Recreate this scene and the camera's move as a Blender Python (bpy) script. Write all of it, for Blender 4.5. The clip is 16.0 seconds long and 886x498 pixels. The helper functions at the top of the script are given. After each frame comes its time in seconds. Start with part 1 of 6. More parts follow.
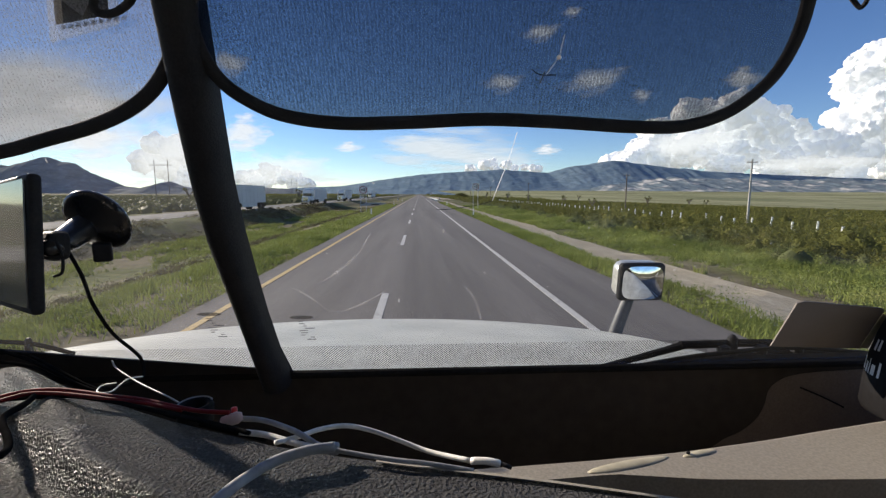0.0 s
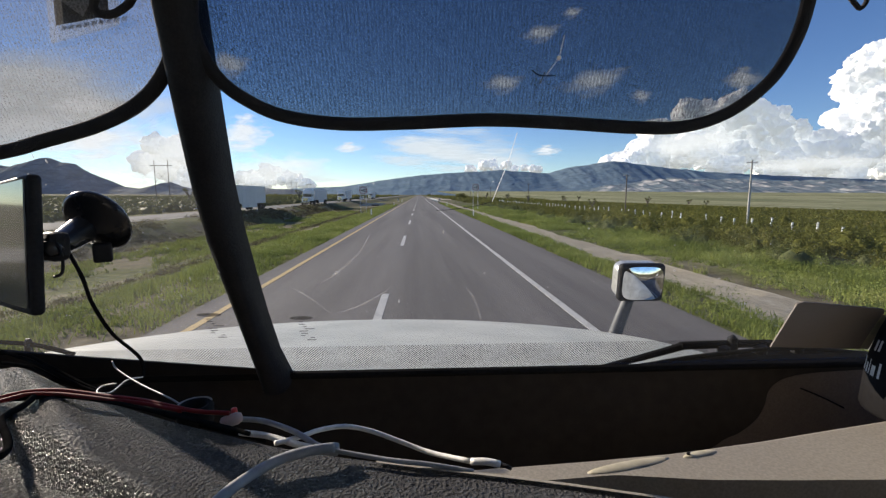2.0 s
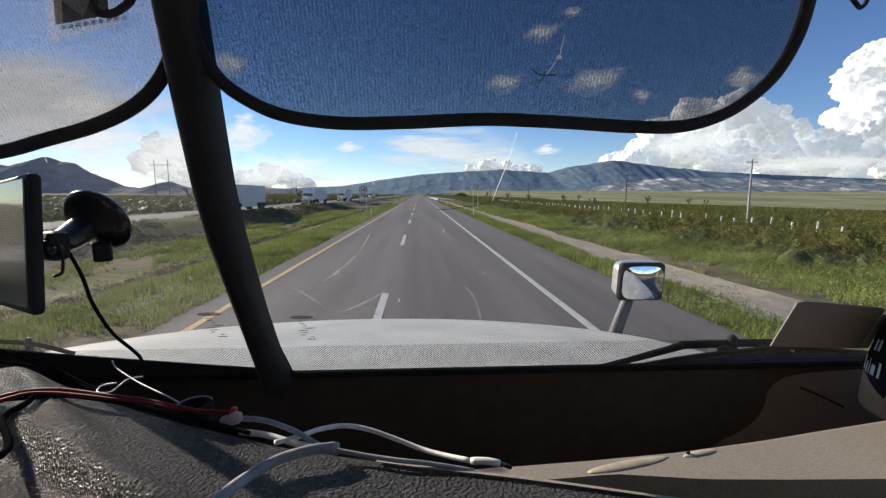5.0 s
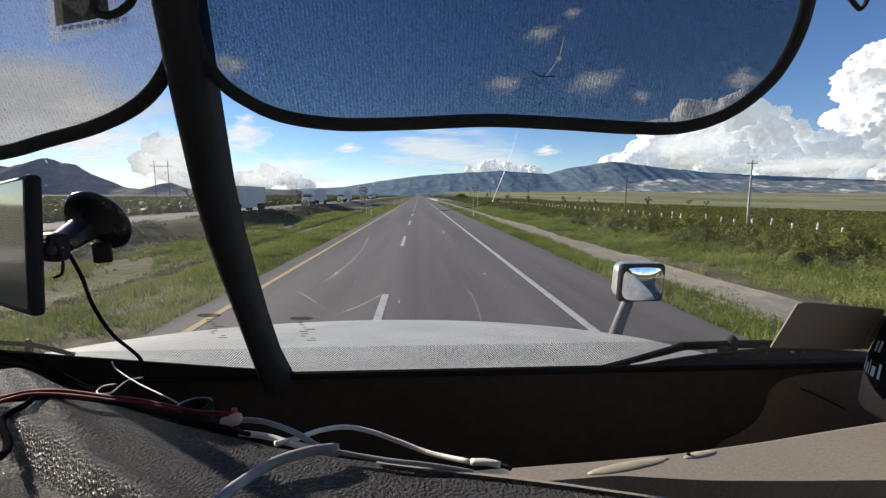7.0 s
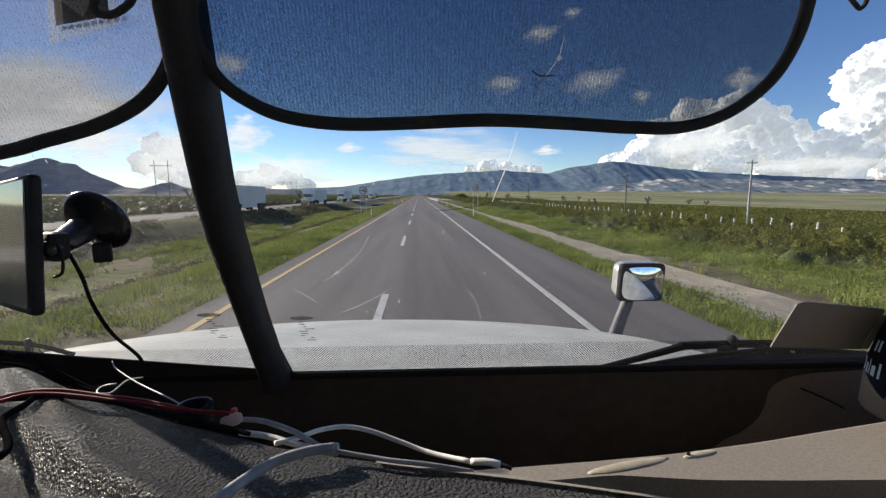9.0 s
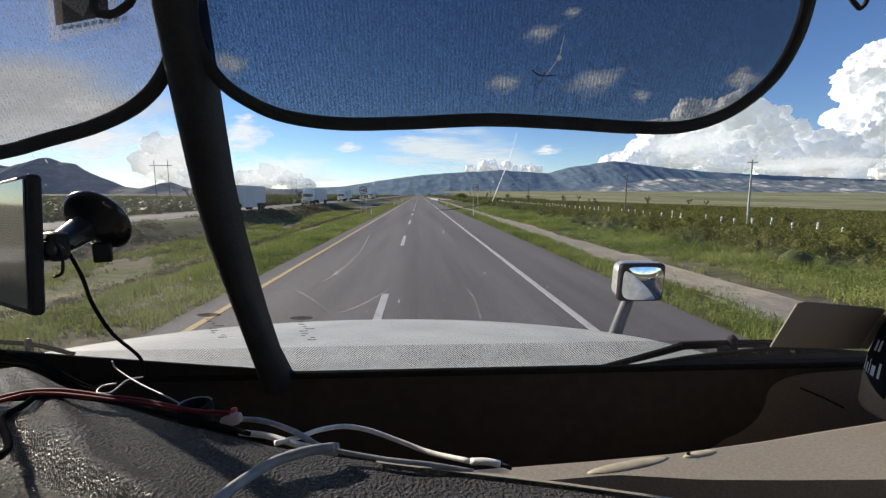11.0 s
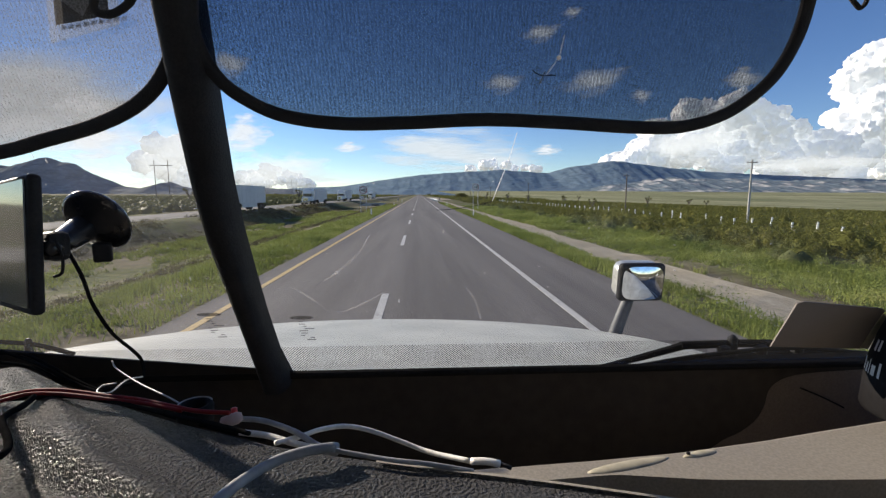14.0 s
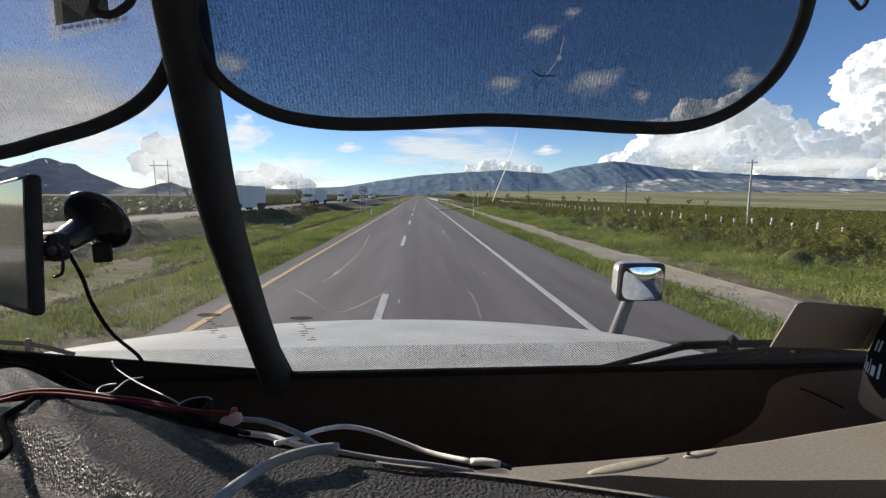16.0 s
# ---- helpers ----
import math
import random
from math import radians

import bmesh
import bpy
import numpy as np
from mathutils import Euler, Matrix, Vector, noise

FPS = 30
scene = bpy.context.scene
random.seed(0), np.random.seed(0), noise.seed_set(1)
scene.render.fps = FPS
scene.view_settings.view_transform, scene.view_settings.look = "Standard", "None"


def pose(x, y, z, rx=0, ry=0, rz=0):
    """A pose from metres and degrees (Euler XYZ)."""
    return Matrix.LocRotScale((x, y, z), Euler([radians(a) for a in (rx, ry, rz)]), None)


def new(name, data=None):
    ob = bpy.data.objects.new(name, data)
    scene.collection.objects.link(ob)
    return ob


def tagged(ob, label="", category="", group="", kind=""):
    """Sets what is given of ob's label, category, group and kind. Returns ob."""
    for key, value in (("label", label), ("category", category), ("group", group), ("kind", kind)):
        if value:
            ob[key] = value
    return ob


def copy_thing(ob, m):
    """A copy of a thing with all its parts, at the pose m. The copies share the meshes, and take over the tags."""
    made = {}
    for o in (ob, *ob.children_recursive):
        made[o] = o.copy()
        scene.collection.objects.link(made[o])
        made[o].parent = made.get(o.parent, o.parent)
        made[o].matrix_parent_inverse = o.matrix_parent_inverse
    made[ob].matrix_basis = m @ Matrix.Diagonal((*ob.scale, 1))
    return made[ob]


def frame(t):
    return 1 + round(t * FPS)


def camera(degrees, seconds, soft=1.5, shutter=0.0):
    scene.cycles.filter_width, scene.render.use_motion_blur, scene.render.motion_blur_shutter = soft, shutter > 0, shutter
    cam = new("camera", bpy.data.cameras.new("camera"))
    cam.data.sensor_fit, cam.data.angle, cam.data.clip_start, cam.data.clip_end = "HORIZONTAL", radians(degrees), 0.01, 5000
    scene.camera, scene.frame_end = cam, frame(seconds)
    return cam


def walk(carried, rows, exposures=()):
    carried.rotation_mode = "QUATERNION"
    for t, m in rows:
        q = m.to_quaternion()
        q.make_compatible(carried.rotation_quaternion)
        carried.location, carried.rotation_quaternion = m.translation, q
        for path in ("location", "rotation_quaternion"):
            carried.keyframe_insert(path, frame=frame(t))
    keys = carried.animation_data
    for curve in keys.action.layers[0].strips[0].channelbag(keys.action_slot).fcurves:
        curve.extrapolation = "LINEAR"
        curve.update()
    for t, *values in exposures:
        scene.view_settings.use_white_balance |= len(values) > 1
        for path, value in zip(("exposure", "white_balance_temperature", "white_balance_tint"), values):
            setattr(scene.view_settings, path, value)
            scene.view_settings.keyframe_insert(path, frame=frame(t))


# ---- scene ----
cam = camera(90.0, 16.0, soft=1.3)
# the camera is fixed to the dashboard and only trembles
PATH = [
    (0.0, pose(0, 0, 2.15, 82.91, 0, -3.07)),
    (0.5, pose(0, 0, 2.15, 82.98, 0, -3.07)),
    (1.0, pose(0, 0, 2.15, 82.91, 0, -3.07)),
    (1.5, pose(0, 0, 2.15, 83.06, 0, -3.07)),
    (2.0, pose(0, 0, 2.15, 82.98, 0, -3.07)),
    (2.5, pose(0, 0, 2.15, 83.05, 0, -3.07)),
    (3.0, pose(0, 0, 2.15, 83.05, 0, -3.07)),
    (3.5, pose(0, 0, 2.15, 82.84, 0, -3.07)),
    (4.0, pose(0, 0, 2.15, 82.91, 0, -3.07)),
    (6.5, pose(0, 0, 2.15, 82.89, 0, -3.07)),
    (7.0, pose(0, 0, 2.15, 83.04, 0, -3.07)),
    (7.5, pose(0, 0, 2.15, 83.01, 0, -3.07)),
    (8.0, pose(0, 0, 2.15, 83.06, 0, -3.07)),
    (8.5, pose(0, 0, 2.15, 82.87, 0, -3.07)),
    (9.0, pose(0, 0, 2.15, 83.00, 0, -3.07)),
    (11.5, pose(0, 0, 2.15, 82.95, 0, -3.07)),
    (12.0, pose(0, 0, 2.15, 82.91, 0, -3.07)),
    (12.5, pose(0, 0, 2.15, 82.91, 0, -3.07)),
    (13.0, pose(0, 0, 2.15, 83.01, 0, -3.07)),
    (13.5, pose(0, 0, 2.15, 83.05, 0, -3.07)),
    (14.0, pose(0, 0, 2.15, 82.95, 0, -3.07)),
    (14.5, pose(0, 0, 2.15, 82.91, 0, -3.07)),
    (15.0, pose(0, 0, 2.15, 83.00, 0, -3.07)),
    (15.5, pose(0, 0, 2.15, 82.96, 0, -3.07)),
    (16.0, pose(0, 0, 2.15, 82.99, 0, -3.07)),
]
walk(cam, PATH, [(0.0, 0.52, 7350, 14), (16.0, 0.52, 7350, 14)])

# ---- light ----
SUN_ELEVATION, SUN_BEARING = 21.0, -52.4   # degrees; bearing from straight ahead, clockwise
world = bpy.data.worlds.new("sky")
scene.world = world
world.use_nodes = True
wn, wl = world.node_tree.nodes, world.node_tree.links
sky = wn.new("ShaderNodeTexSky")
sky.sky_type, sky.sun_disc = "NISHITA", False
sky.sun_elevation, sky.sun_rotation = radians(SUN_ELEVATION), radians(SUN_BEARING)
sky.altitude, sky.air_density, sky.dust_density, sky.ozone_density = 1500, 1.0, 0.0, 4.5
wn["Background"].inputs["Strength"].default_value = 0.112
deep = wn.new("ShaderNodeHueSaturation")
deep.inputs["Saturation"].default_value, deep.inputs["Hue"].default_value = 1.12, 0.51
wl.new(sky.outputs[0], deep.inputs["Color"]), wl.new(deep.outputs[0], wn["Background"].inputs["Color"])

sun_data = bpy.data.lights.new("sun", "SUN")
sun_data.energy, sun_data.angle, sun_data.color = 4.8, radians(0.53), (1.0, 0.95, 0.87)
sun = new("sun", sun_data)
e, b = radians(SUN_ELEVATION), radians(SUN_BEARING)
to_sun = Vector((math.cos(e) * math.sin(b), math.cos(e) * math.cos(b), math.sin(e)))
sun.matrix_world = to_sun.to_track_quat("Z", "Y").to_matrix().to_4x4()
sun.location = (0, 0, 60)


# ---- materials ----
def mat(name, c1, c2, scale=5.0, rough=0.7, bump=0.0, bscale=60.0, metal=0.0, fine=None, stretch=(1, 1, 1), spec=0.5, contrast=(0.35, 0.65), dist=0.02):
    """Two colours mixed by a broad noise, mottled by a fine one, with a fine relief."""
    m = bpy.data.materials.new(name)
    m.use_nodes = True
    n, l = m.node_tree.nodes, m.node_tree.links
    p = n["Principled BSDF"]
    p.inputs["Roughness"].default_value, p.inputs["Metallic"].default_value = rough, metal
    p.inputs["Specular IOR Level"].default_value = spec
    co = n.new("ShaderNodeTexCoord")
    mp = n.new("ShaderNodeMapping")
    mp.inputs["Scale"].default_value = stretch
    l.new(co.outputs["Object"], mp.inputs["Vector"])
    a = n.new("ShaderNodeTexNoise")
    a.inputs["Scale"].default_value, a.inputs["Detail"].default_value, a.inputs["Roughness"].default_value = scale, 6.0, 0.6
    l.new(mp.outputs[0], a.inputs["Vector"])
    r = n.new("ShaderNodeValToRGB")
    r.color_ramp.elements[0].position, r.color_ramp.elements[1].position = contrast
    r.color_ramp.elements[0].color, r.color_ramp.elements[1].color = (*c1, 1), (*c2, 1)
    l.new(a.outputs["Fac"], r.inputs["Fac"])
    f = n.new("ShaderNodeTexNoise")
    f.inputs["Scale"].default_value, f.inputs["Detail"].default_value = fine or bscale, 3.0
    l.new(mp.outputs[0], f.inputs["Vector"])
    mr = n.new("ShaderNodeMapRange")
    mr.inputs[1].default_value, mr.inputs[2].default_value, mr.inputs[3].default_value, mr.inputs[4].default_value = 0.3, 0.7, 0.82, 1.15
    l.new(f.outputs["Fac"], mr.inputs[0])
    x = n.new("ShaderNodeMix")
    x.data_type, x.blend_type = "RGBA", "MULTIPLY"
    x.inputs[0].default_value = 1.0
    l.new(r.outputs["Color"], x.inputs[6]), l.new(mr.outputs[0], x.inputs[7])
    l.new(x.outputs[2], p.inputs["Base Color"])
    if bump:
        t = n.new("ShaderNodeTexNoise")
        t.inputs["Scale"].default_value, t.inputs["Detail"].default_value = bscale, 4.0
        l.new(mp.outputs[0], t.inputs["Vector"])
        u = n.new("ShaderNodeBump")
        u.inputs["Strength"].default_value, u.inputs["Distance"].default_value = bump, dist
        l.new(t.outputs["Fac"], u.inputs["Height"]), l.new(u.outputs[0], p.inputs["Normal"])
    return m


def leaf_mat(name, c1, c2, c3=None, rough=0.6):
    """Leaves: the colour varies from leaf clump to leaf clump, with some light passing through."""
    m = bpy.data.materials.new(name)
    m.use_nodes = True
    n, l = m.node_tree.nodes, m.node_tree.links
    p = n["Principled BSDF"]
    p.inputs["Roughness"].default_value, p.inputs["Specular IOR Level"].default_value = rough, 0.04
    co = n.new("ShaderNodeTexCoord")
    a = n.new("ShaderNodeTexNoise")
    a.inputs["Scale"].default_value, a.inputs["Detail"].default_value = 0.34, 5.0
    l.new(co.outputs["Object"], a.inputs["Vector"])
    g = n.new("ShaderNodeNewGeometry")
    s = n.new("ShaderNodeMath")
    s.operation = "MULTIPLY_ADD"
    s.inputs[1].default_value, s.inputs[2].default_value = 0.09, -0.045
    l.new(g.outputs["Random Per Island"], s.inputs[0])
    d = n.new("ShaderNodeMath")
    l.new(a.outputs["Fac"], d.inputs[0]), l.new(s.outputs[0], d.inputs[1])
    r = n.new("ShaderNodeValToRGB")
    r.color_ramp.elements[0].position, r.color_ramp.elements[1].position = 0.34, 0.64
    r.color_ramp.elements[0].color, r.color_ramp.elements[1].color = (*c1, 1), (*c2, 1)
    if c3:
        k = r.color_ramp.elements.new(0.8)
        k.color = (*c3, 1)
    l.new(d.outputs[0], r.inputs["Fac"]), l.new(r.outputs[0], p.inputs["Base Color"])
    t = n.new("ShaderNodeBsdfTranslucent")
    l.new(r.outputs[0], t.inputs["Color"])
    x = n.new("ShaderNodeMixShader")
    x.inputs[0].default_value = 0.3
    l.new(p.outputs[0], x.inputs[1]), l.new(t.outputs[0], x.inputs[2]), l.new(x.outputs[0], n["Material Output"].inputs["Surface"])
    return m


def glass_mat(name, tint=(0.97, 0.98, 0.97), gloss=0.6, ior=1.4, dust=0.02):
    """A thin pane: clear, with the reflection that its angle gives."""
    m = bpy.data.materials.new(name)
    m.use_nodes = True
    n, l = m.node_tree.nodes, m.node_tree.links
    n.remove(n["Principled BSDF"])
    t, g, x, f = n.new("ShaderNodeBsdfTransparent"), n.new("ShaderNodeBsdfGlossy"), n.new("ShaderNodeMixShader"), n.new("ShaderNodeFresnel")
    k = n.new("ShaderNodeMath")
    k.operation, k.inputs[1].default_value = "MULTIPLY", gloss
    f.inputs["IOR"].default_value = ior
    t.inputs["Color"].default_value, g.inputs["Roughness"].default_value = (*tint, 1), 0.0
    l.new(f.outputs[0], k.inputs[0]), l.new(k.outputs[0], x.inputs[0])
    l.new(t.outputs[0], x.inputs[1]), l.new(g.outputs[0], x.inputs[2])
    co, no, mr, du, y = n.new("ShaderNodeTexCoord"), n.new("ShaderNodeTexNoise"), n.new("ShaderNodeMapRange"), n.new("ShaderNodeBsdfTranslucent"), n.new("ShaderNodeMixShader")
    no.inputs["Scale"].default_value, no.inputs["Detail"].default_value = 14.0, 8.0
    mr.inputs[1].default_value, mr.inputs[2].default_value, mr.inputs[3].default_value, mr.inputs[4].default_value = 0.35, 0.75, dust * 0.4, dust * 1.6
    du.inputs["Color"].default_value = (0.85, 0.83, 0.8, 1)
    l.new(co.outputs["Object"], no.inputs["Vector"]), l.new(no.outputs["Fac"], mr.inputs[0]), l.new(mr.outputs[0], y.inputs[0])
    l.new(x.outputs[0], y.inputs[1]), l.new(du.outputs[0], y.inputs[2]), l.new(y.outputs[0], n["Material Output"].inputs["Surface"])
    return m


def film_mat(name, colour, cover, noise_scale=0.0):
    """A thin film or scratch that covers part of what is behind it."""
    m = bpy.data.materials.new(name)
    m.use_nodes = True
    n, l = m.node_tree.nodes, m.node_tree.links
    n.remove(n["Principled BSDF"])
    t, d, w, half, p = n.new("ShaderNodeBsdfTransparent"), n.new("ShaderNodeBsdfDiffuse"), n.new("ShaderNodeBsdfTranslucent"), n.new("ShaderNodeMixShader"), n.new("ShaderNodeMixShader")
    d.inputs["Color"].default_value = w.inputs["Color"].default_value = (*colour, 1)
    p.inputs[0].default_value = cover
    l.new(d.outputs[0], half.inputs[1]), l.new(w.outputs[0], half.inputs[2]), l.new(t.outputs[0], p.inputs[1]), l.new(half.outputs[0], p.inputs[2])
    l.new(p.outputs[0], n["Material Output"].inputs["Surface"])
    if noise_scale:
        co, a, mr = n.new("ShaderNodeTexCoord"), n.new("ShaderNodeTexNoise"), n.new("ShaderNodeMapRange")
        a.inputs["Scale"].default_value, a.inputs["Detail"].default_value = noise_scale, 4.0
        l.new(co.outputs["Object"], a.inputs["Vector"])
        mr.inputs[1].default_value, mr.inputs[2].default_value, mr.inputs[3].default_value, mr.inputs[4].default_value = 0.35, 0.7, 0.0, cover * 2
        l.new(a.outputs["Fac"], mr.inputs[0]), l.new(mr.outputs[0], p.inputs[0])
    return m


def mesh_cloth_mat(name, open_share, thread):
    """Fine woven mesh: threads with gaps between, in rows up and down the cloth."""
    m = bpy.data.materials.new(name)
    m.use_nodes = True
    n, l = m.node_tree.nodes, m.node_tree.links
    n.remove(n["Principled BSDF"])
    co = n.new("ShaderNodeTexCoord")
    wv = n.new("ShaderNodeTexWave")
    wv.wave_type, wv.bands_direction = "BANDS", "X"
    wv.inputs["Scale"].default_value, wv.inputs["Distortion"].default_value, wv.inputs["Detail"].default_value = 110.0, 0.3, 2.0
    l.new(co.outputs["Object"], wv.inputs["Vector"])
    ns = n.new("ShaderNodeTexNoise")
    ns.inputs["Scale"].default_value, ns.inputs["Detail"].default_value = 1050.0, 2.0
    l.new(co.outputs["Object"], ns.inputs["Vector"])
    ad = n.new("ShaderNodeMix")
    ad.inputs[0].default_value = 0.9
    l.new(wv.outputs["Fac"], ad.inputs[2]), l.new(ns.outputs["Fac"], ad.inputs[3])
    mr = n.new("ShaderNodeMapRange")
    mr.inputs[1].default_value, mr.inputs[2].default_value = 0.34, 0.66
    mr.inputs[3].default_value, mr.inputs[4].default_value = 1 - open_share - 0.18, 1 - open_share + 0.04
    l.new(ad.outputs[0], mr.inputs[0])
    t, d, s, x, y = (n.new("ShaderNodeBsdfTransparent"), n.new("ShaderNodeBsdfDiffuse"), n.new("ShaderNodeBsdfTranslucent"),
                     n.new("ShaderNodeMixShader"), n.new("ShaderNodeMixShader"))
    d.inputs["Color"].default_value = s.inputs["Color"].default_value = (*thread, 1)
    x.inputs[0].default_value = 0.5
    l.new(d.outputs[0], x.inputs[1]), l.new(s.outputs[0], x.inputs[2])
    l.new(mr.outputs[0], y.inputs[0]), l.new(t.outputs[0], y.inputs[1]), l.new(x.outputs[0], y.inputs[2])
    l.new(y.outputs[0], n["Material Output"].inputs["Surface"])
    return m


def dots_mat(name):
    """A printed band of fine dots on glass."""
    m = bpy.data.materials.new(name)
    m.use_nodes = True
    n, l = m.node_tree.nodes, m.node_tree.links
    p = n["Principled BSDF"]
    p.inputs["Base Color"].default_value, p.inputs["Roughness"].default_value = (0.012, 0.012, 0.012, 1), 0.5
    co, mp, sx = n.new("ShaderNodeTexCoord"), n.new("ShaderNodeMapping"), n.new("ShaderNodeSeparateXYZ")
    mp.inputs["Rotation"].default_value = (0, 0, radians(45))
    l.new(co.outputs["UV"], mp.inputs["Vector"]), l.new(mp.outputs[0], sx.inputs[0])
    waves = []
    for k in (0, 1):
        a = n.new("ShaderNodeMath")
        a.operation, a.inputs[1].default_value = "MULTIPLY", 2 * math.pi / 0.0022
        s = n.new("ShaderNodeMath")
        s.operation = "SINE"
        l.new(sx.outputs[k], a.inputs[0]), l.new(a.outputs[0], s.inputs[0])
        waves.append(s)
    mul, gt = n.new("ShaderNodeMath"), n.new("ShaderNodeMapRange")
    mul.operation = "ADD"
    l.new(waves[0].outputs[0], mul.inputs[0]), l.new(waves[1].outputs[0], mul.inputs[1])
    gt.inputs[1].default_value, gt.inputs[2].default_value, gt.inputs[3].default_value, gt.inputs[4].default_value = 0.2, 0.7, 0.0, 0.72
    l.new(mul.outputs[0], gt.inputs[0]), l.new(gt.outputs[0], p.inputs["Alpha"])
    return m


def ground_mat():
    """Bare pale earth, brown soil and low green growth in patches of three sizes."""
    m = bpy.data.materials.new("dry ground with low green growth")
    m.use_nodes = True
    n, l = m.node_tree.nodes, m.node_tree.links
    p = n["Principled BSDF"]
    p.inputs["Roughness"].default_value, p.inputs["Specular IOR Level"].default_value = 0.95, 0.05
    co = n.new("ShaderNodeTexCoord")

    def field(scale, detail, lo, hi, along=1.0):
        mp, a, r = n.new("ShaderNodeMapping"), n.new("ShaderNodeTexNoise"), n.new("ShaderNodeMapRange")
        mp.inputs["Scale"].default_value = (1, along, 1)
        a.inputs["Scale"].default_value, a.inputs["Detail"].default_value, a.inputs["Roughness"].default_value = scale, detail, 0.6
        r.inputs[1].default_value, r.inputs[2].default_value = lo, hi
        l.new(co.outputs["Object"], mp.inputs["Vector"]), l.new(mp.outputs[0], a.inputs["Vector"]), l.new(a.outputs["Fac"], r.inputs[0])
        return r.outputs[0]

    def blend(fac, a, b):
        x = n.new("ShaderNodeMix")
        x.data_type = "RGBA"
        l.new(fac, x.inputs[0])
        for k, v in ((6, a), (7, b)):
            if isinstance(v, tuple):
                x.inputs[k].default_value = (*v, 1)
            else:
                l.new(v, x.inputs[k])
        return x.outputs[2]
    soil = blend(field(1.6, 6, 0.35, 0.7), (0.11, 0.095, 0.06), (0.20, 0.17, 0.115))
    green = blend(field(2.6, 5, 0.35, 0.65), (0.065, 0.08, 0.028), (0.14, 0.15, 0.055))
    mixed = blend(field(0.13, 7, 0.42, 0.56, 0.5), green, soil)
    bare = blend(field(0.21, 8, 0.57, 0.68, 0.45), mixed, (0.27, 0.235, 0.175))
    l.new(bare, p.inputs["Base Color"])
    t, u = n.new("ShaderNodeTexNoise"), n.new("ShaderNodeBump")
    t.inputs["Scale"].default_value, t.inputs["Detail"].default_value = 5.0, 6.0
    u.inputs["Strength"].default_value, u.inputs["Distance"].default_value = 0.8, 0.06
    l.new(co.outputs["Object"], t.inputs["Vector"]), l.new(t.outputs["Fac"], u.inputs["Height"]), l.new(u.outputs[0], p.inputs["Normal"])
    return m


ASPHALT = mat("asphalt", (0.098, 0.091, 0.088), (0.165, 0.153, 0.146), 0.5, 0.85, 0.35, 90, fine=40, stretch=(1.6, 0.06, 1), spec=0.3)
ASPHALT_OLD = mat("old asphalt", (0.14, 0.136, 0.128), (0.20, 0.192, 0.176), 0.4, 0.9, 0.2, 60, stretch=(1, 0.1, 1), spec=0.2)
LINE_WHITE = mat("worn white road paint", (0.30, 0.29, 0.27), (0.50, 0.49, 0.46), 3, 0.7, 0.2, 80, contrast=(0.25, 0.5))
LINE_YELLOW = mat("worn yellow road paint", (0.40, 0.28, 0.11), (0.54, 0.38, 0.16), 3, 0.7, 0.2, 80, contrast=(0.25, 0.5))
GRAVEL = mat("pale gravel and dust", (0.32, 0.275, 0.20), (0.51, 0.445, 0.335), 0.9, 0.95, 0.8, 14, fine=9, spec=0.1, stretch=(1.2, 0.55, 1), contrast=(0.25, 0.75))
GROUND = ground_mat()
GRASS = leaf_mat("roadside grass", (0.15, 0.19, 0.046), (0.30, 0.335, 0.10), (0.43, 0.41, 0.19))
DRY_GRASS = leaf_mat("dry median grass", (0.085, 0.085, 0.04), (0.185, 0.17, 0.09), (0.30, 0.26, 0.17))
SCRUB = leaf_mat("desert scrub leaves", (0.095, 0.105, 0.027), (0.20, 0.195, 0.054), (0.27, 0.22, 0.095))
BARK = mat("grey-brown bark", (0.10, 0.08, 0.06), (0.2, 0.17, 0.13), 6, 0.9, 0.6, 30)
# distance haze is mixed into the next three rock colours
ROCK = mat("mountain rock with blue haze tone", (0.16, 0.235, 0.29), (0.21, 0.285, 0.335), 0.006, 0.95, 0.35, 0.012, fine=0.03, spec=0.0, dist=30)
ROCK_LEFT = mat("haze-toned scrub-covered hillside", (0.19, 0.21, 0.215), (0.29, 0.30, 0.295), 0.02, 0.95, 0.8, 0.035, fine=0.06, spec=0.0, dist=12)
LIMESTONE = mat("pale limestone and haze-blue slopes", (0.16, 0.205, 0.235), (0.50, 0.485, 0.46), 0.009, 0.95, 0.6, 0.018, fine=0.04, spec=0.0, contrast=(0.52, 0.64), dist=30)
PLAIN = mat("pale grassy valley floor", (0.19, 0.205, 0.115), (0.38, 0.365, 0.22), 0.006, 0.95, 0, 0.05, stretch=(0.25, 1.8, 1), spec=0.0, contrast=(0.4, 0.6))
CONCRETE = mat("weathered concrete", (0.36, 0.345, 0.31), (0.52, 0.50, 0.46), 1.2, 0.9, 0.2, 30)
GALVANISED = mat("galvanised steel", (0.5, 0.51, 0.52), (0.66, 0.67, 0.68), 3, 0.45, 0, 40, metal=0.6)
WHITE_PAINT = mat("white enamel paint", (0.70, 0.70, 0.68), (0.80, 0.80, 0.78), 2, 0.4, 0, 30)
HOOD_PAINT = mat("white truck paint with road dust", (0.45, 0.448, 0.405), (0.50, 0.497, 0.452), 2, 0.45, 0.0, 60, fine=5)
BLACK_PLASTIC = mat("black plastic", (0.019, 0.019, 0.021), (0.028, 0.028, 0.031), 30, 0.55, 0.1, 500, spec=0.18)
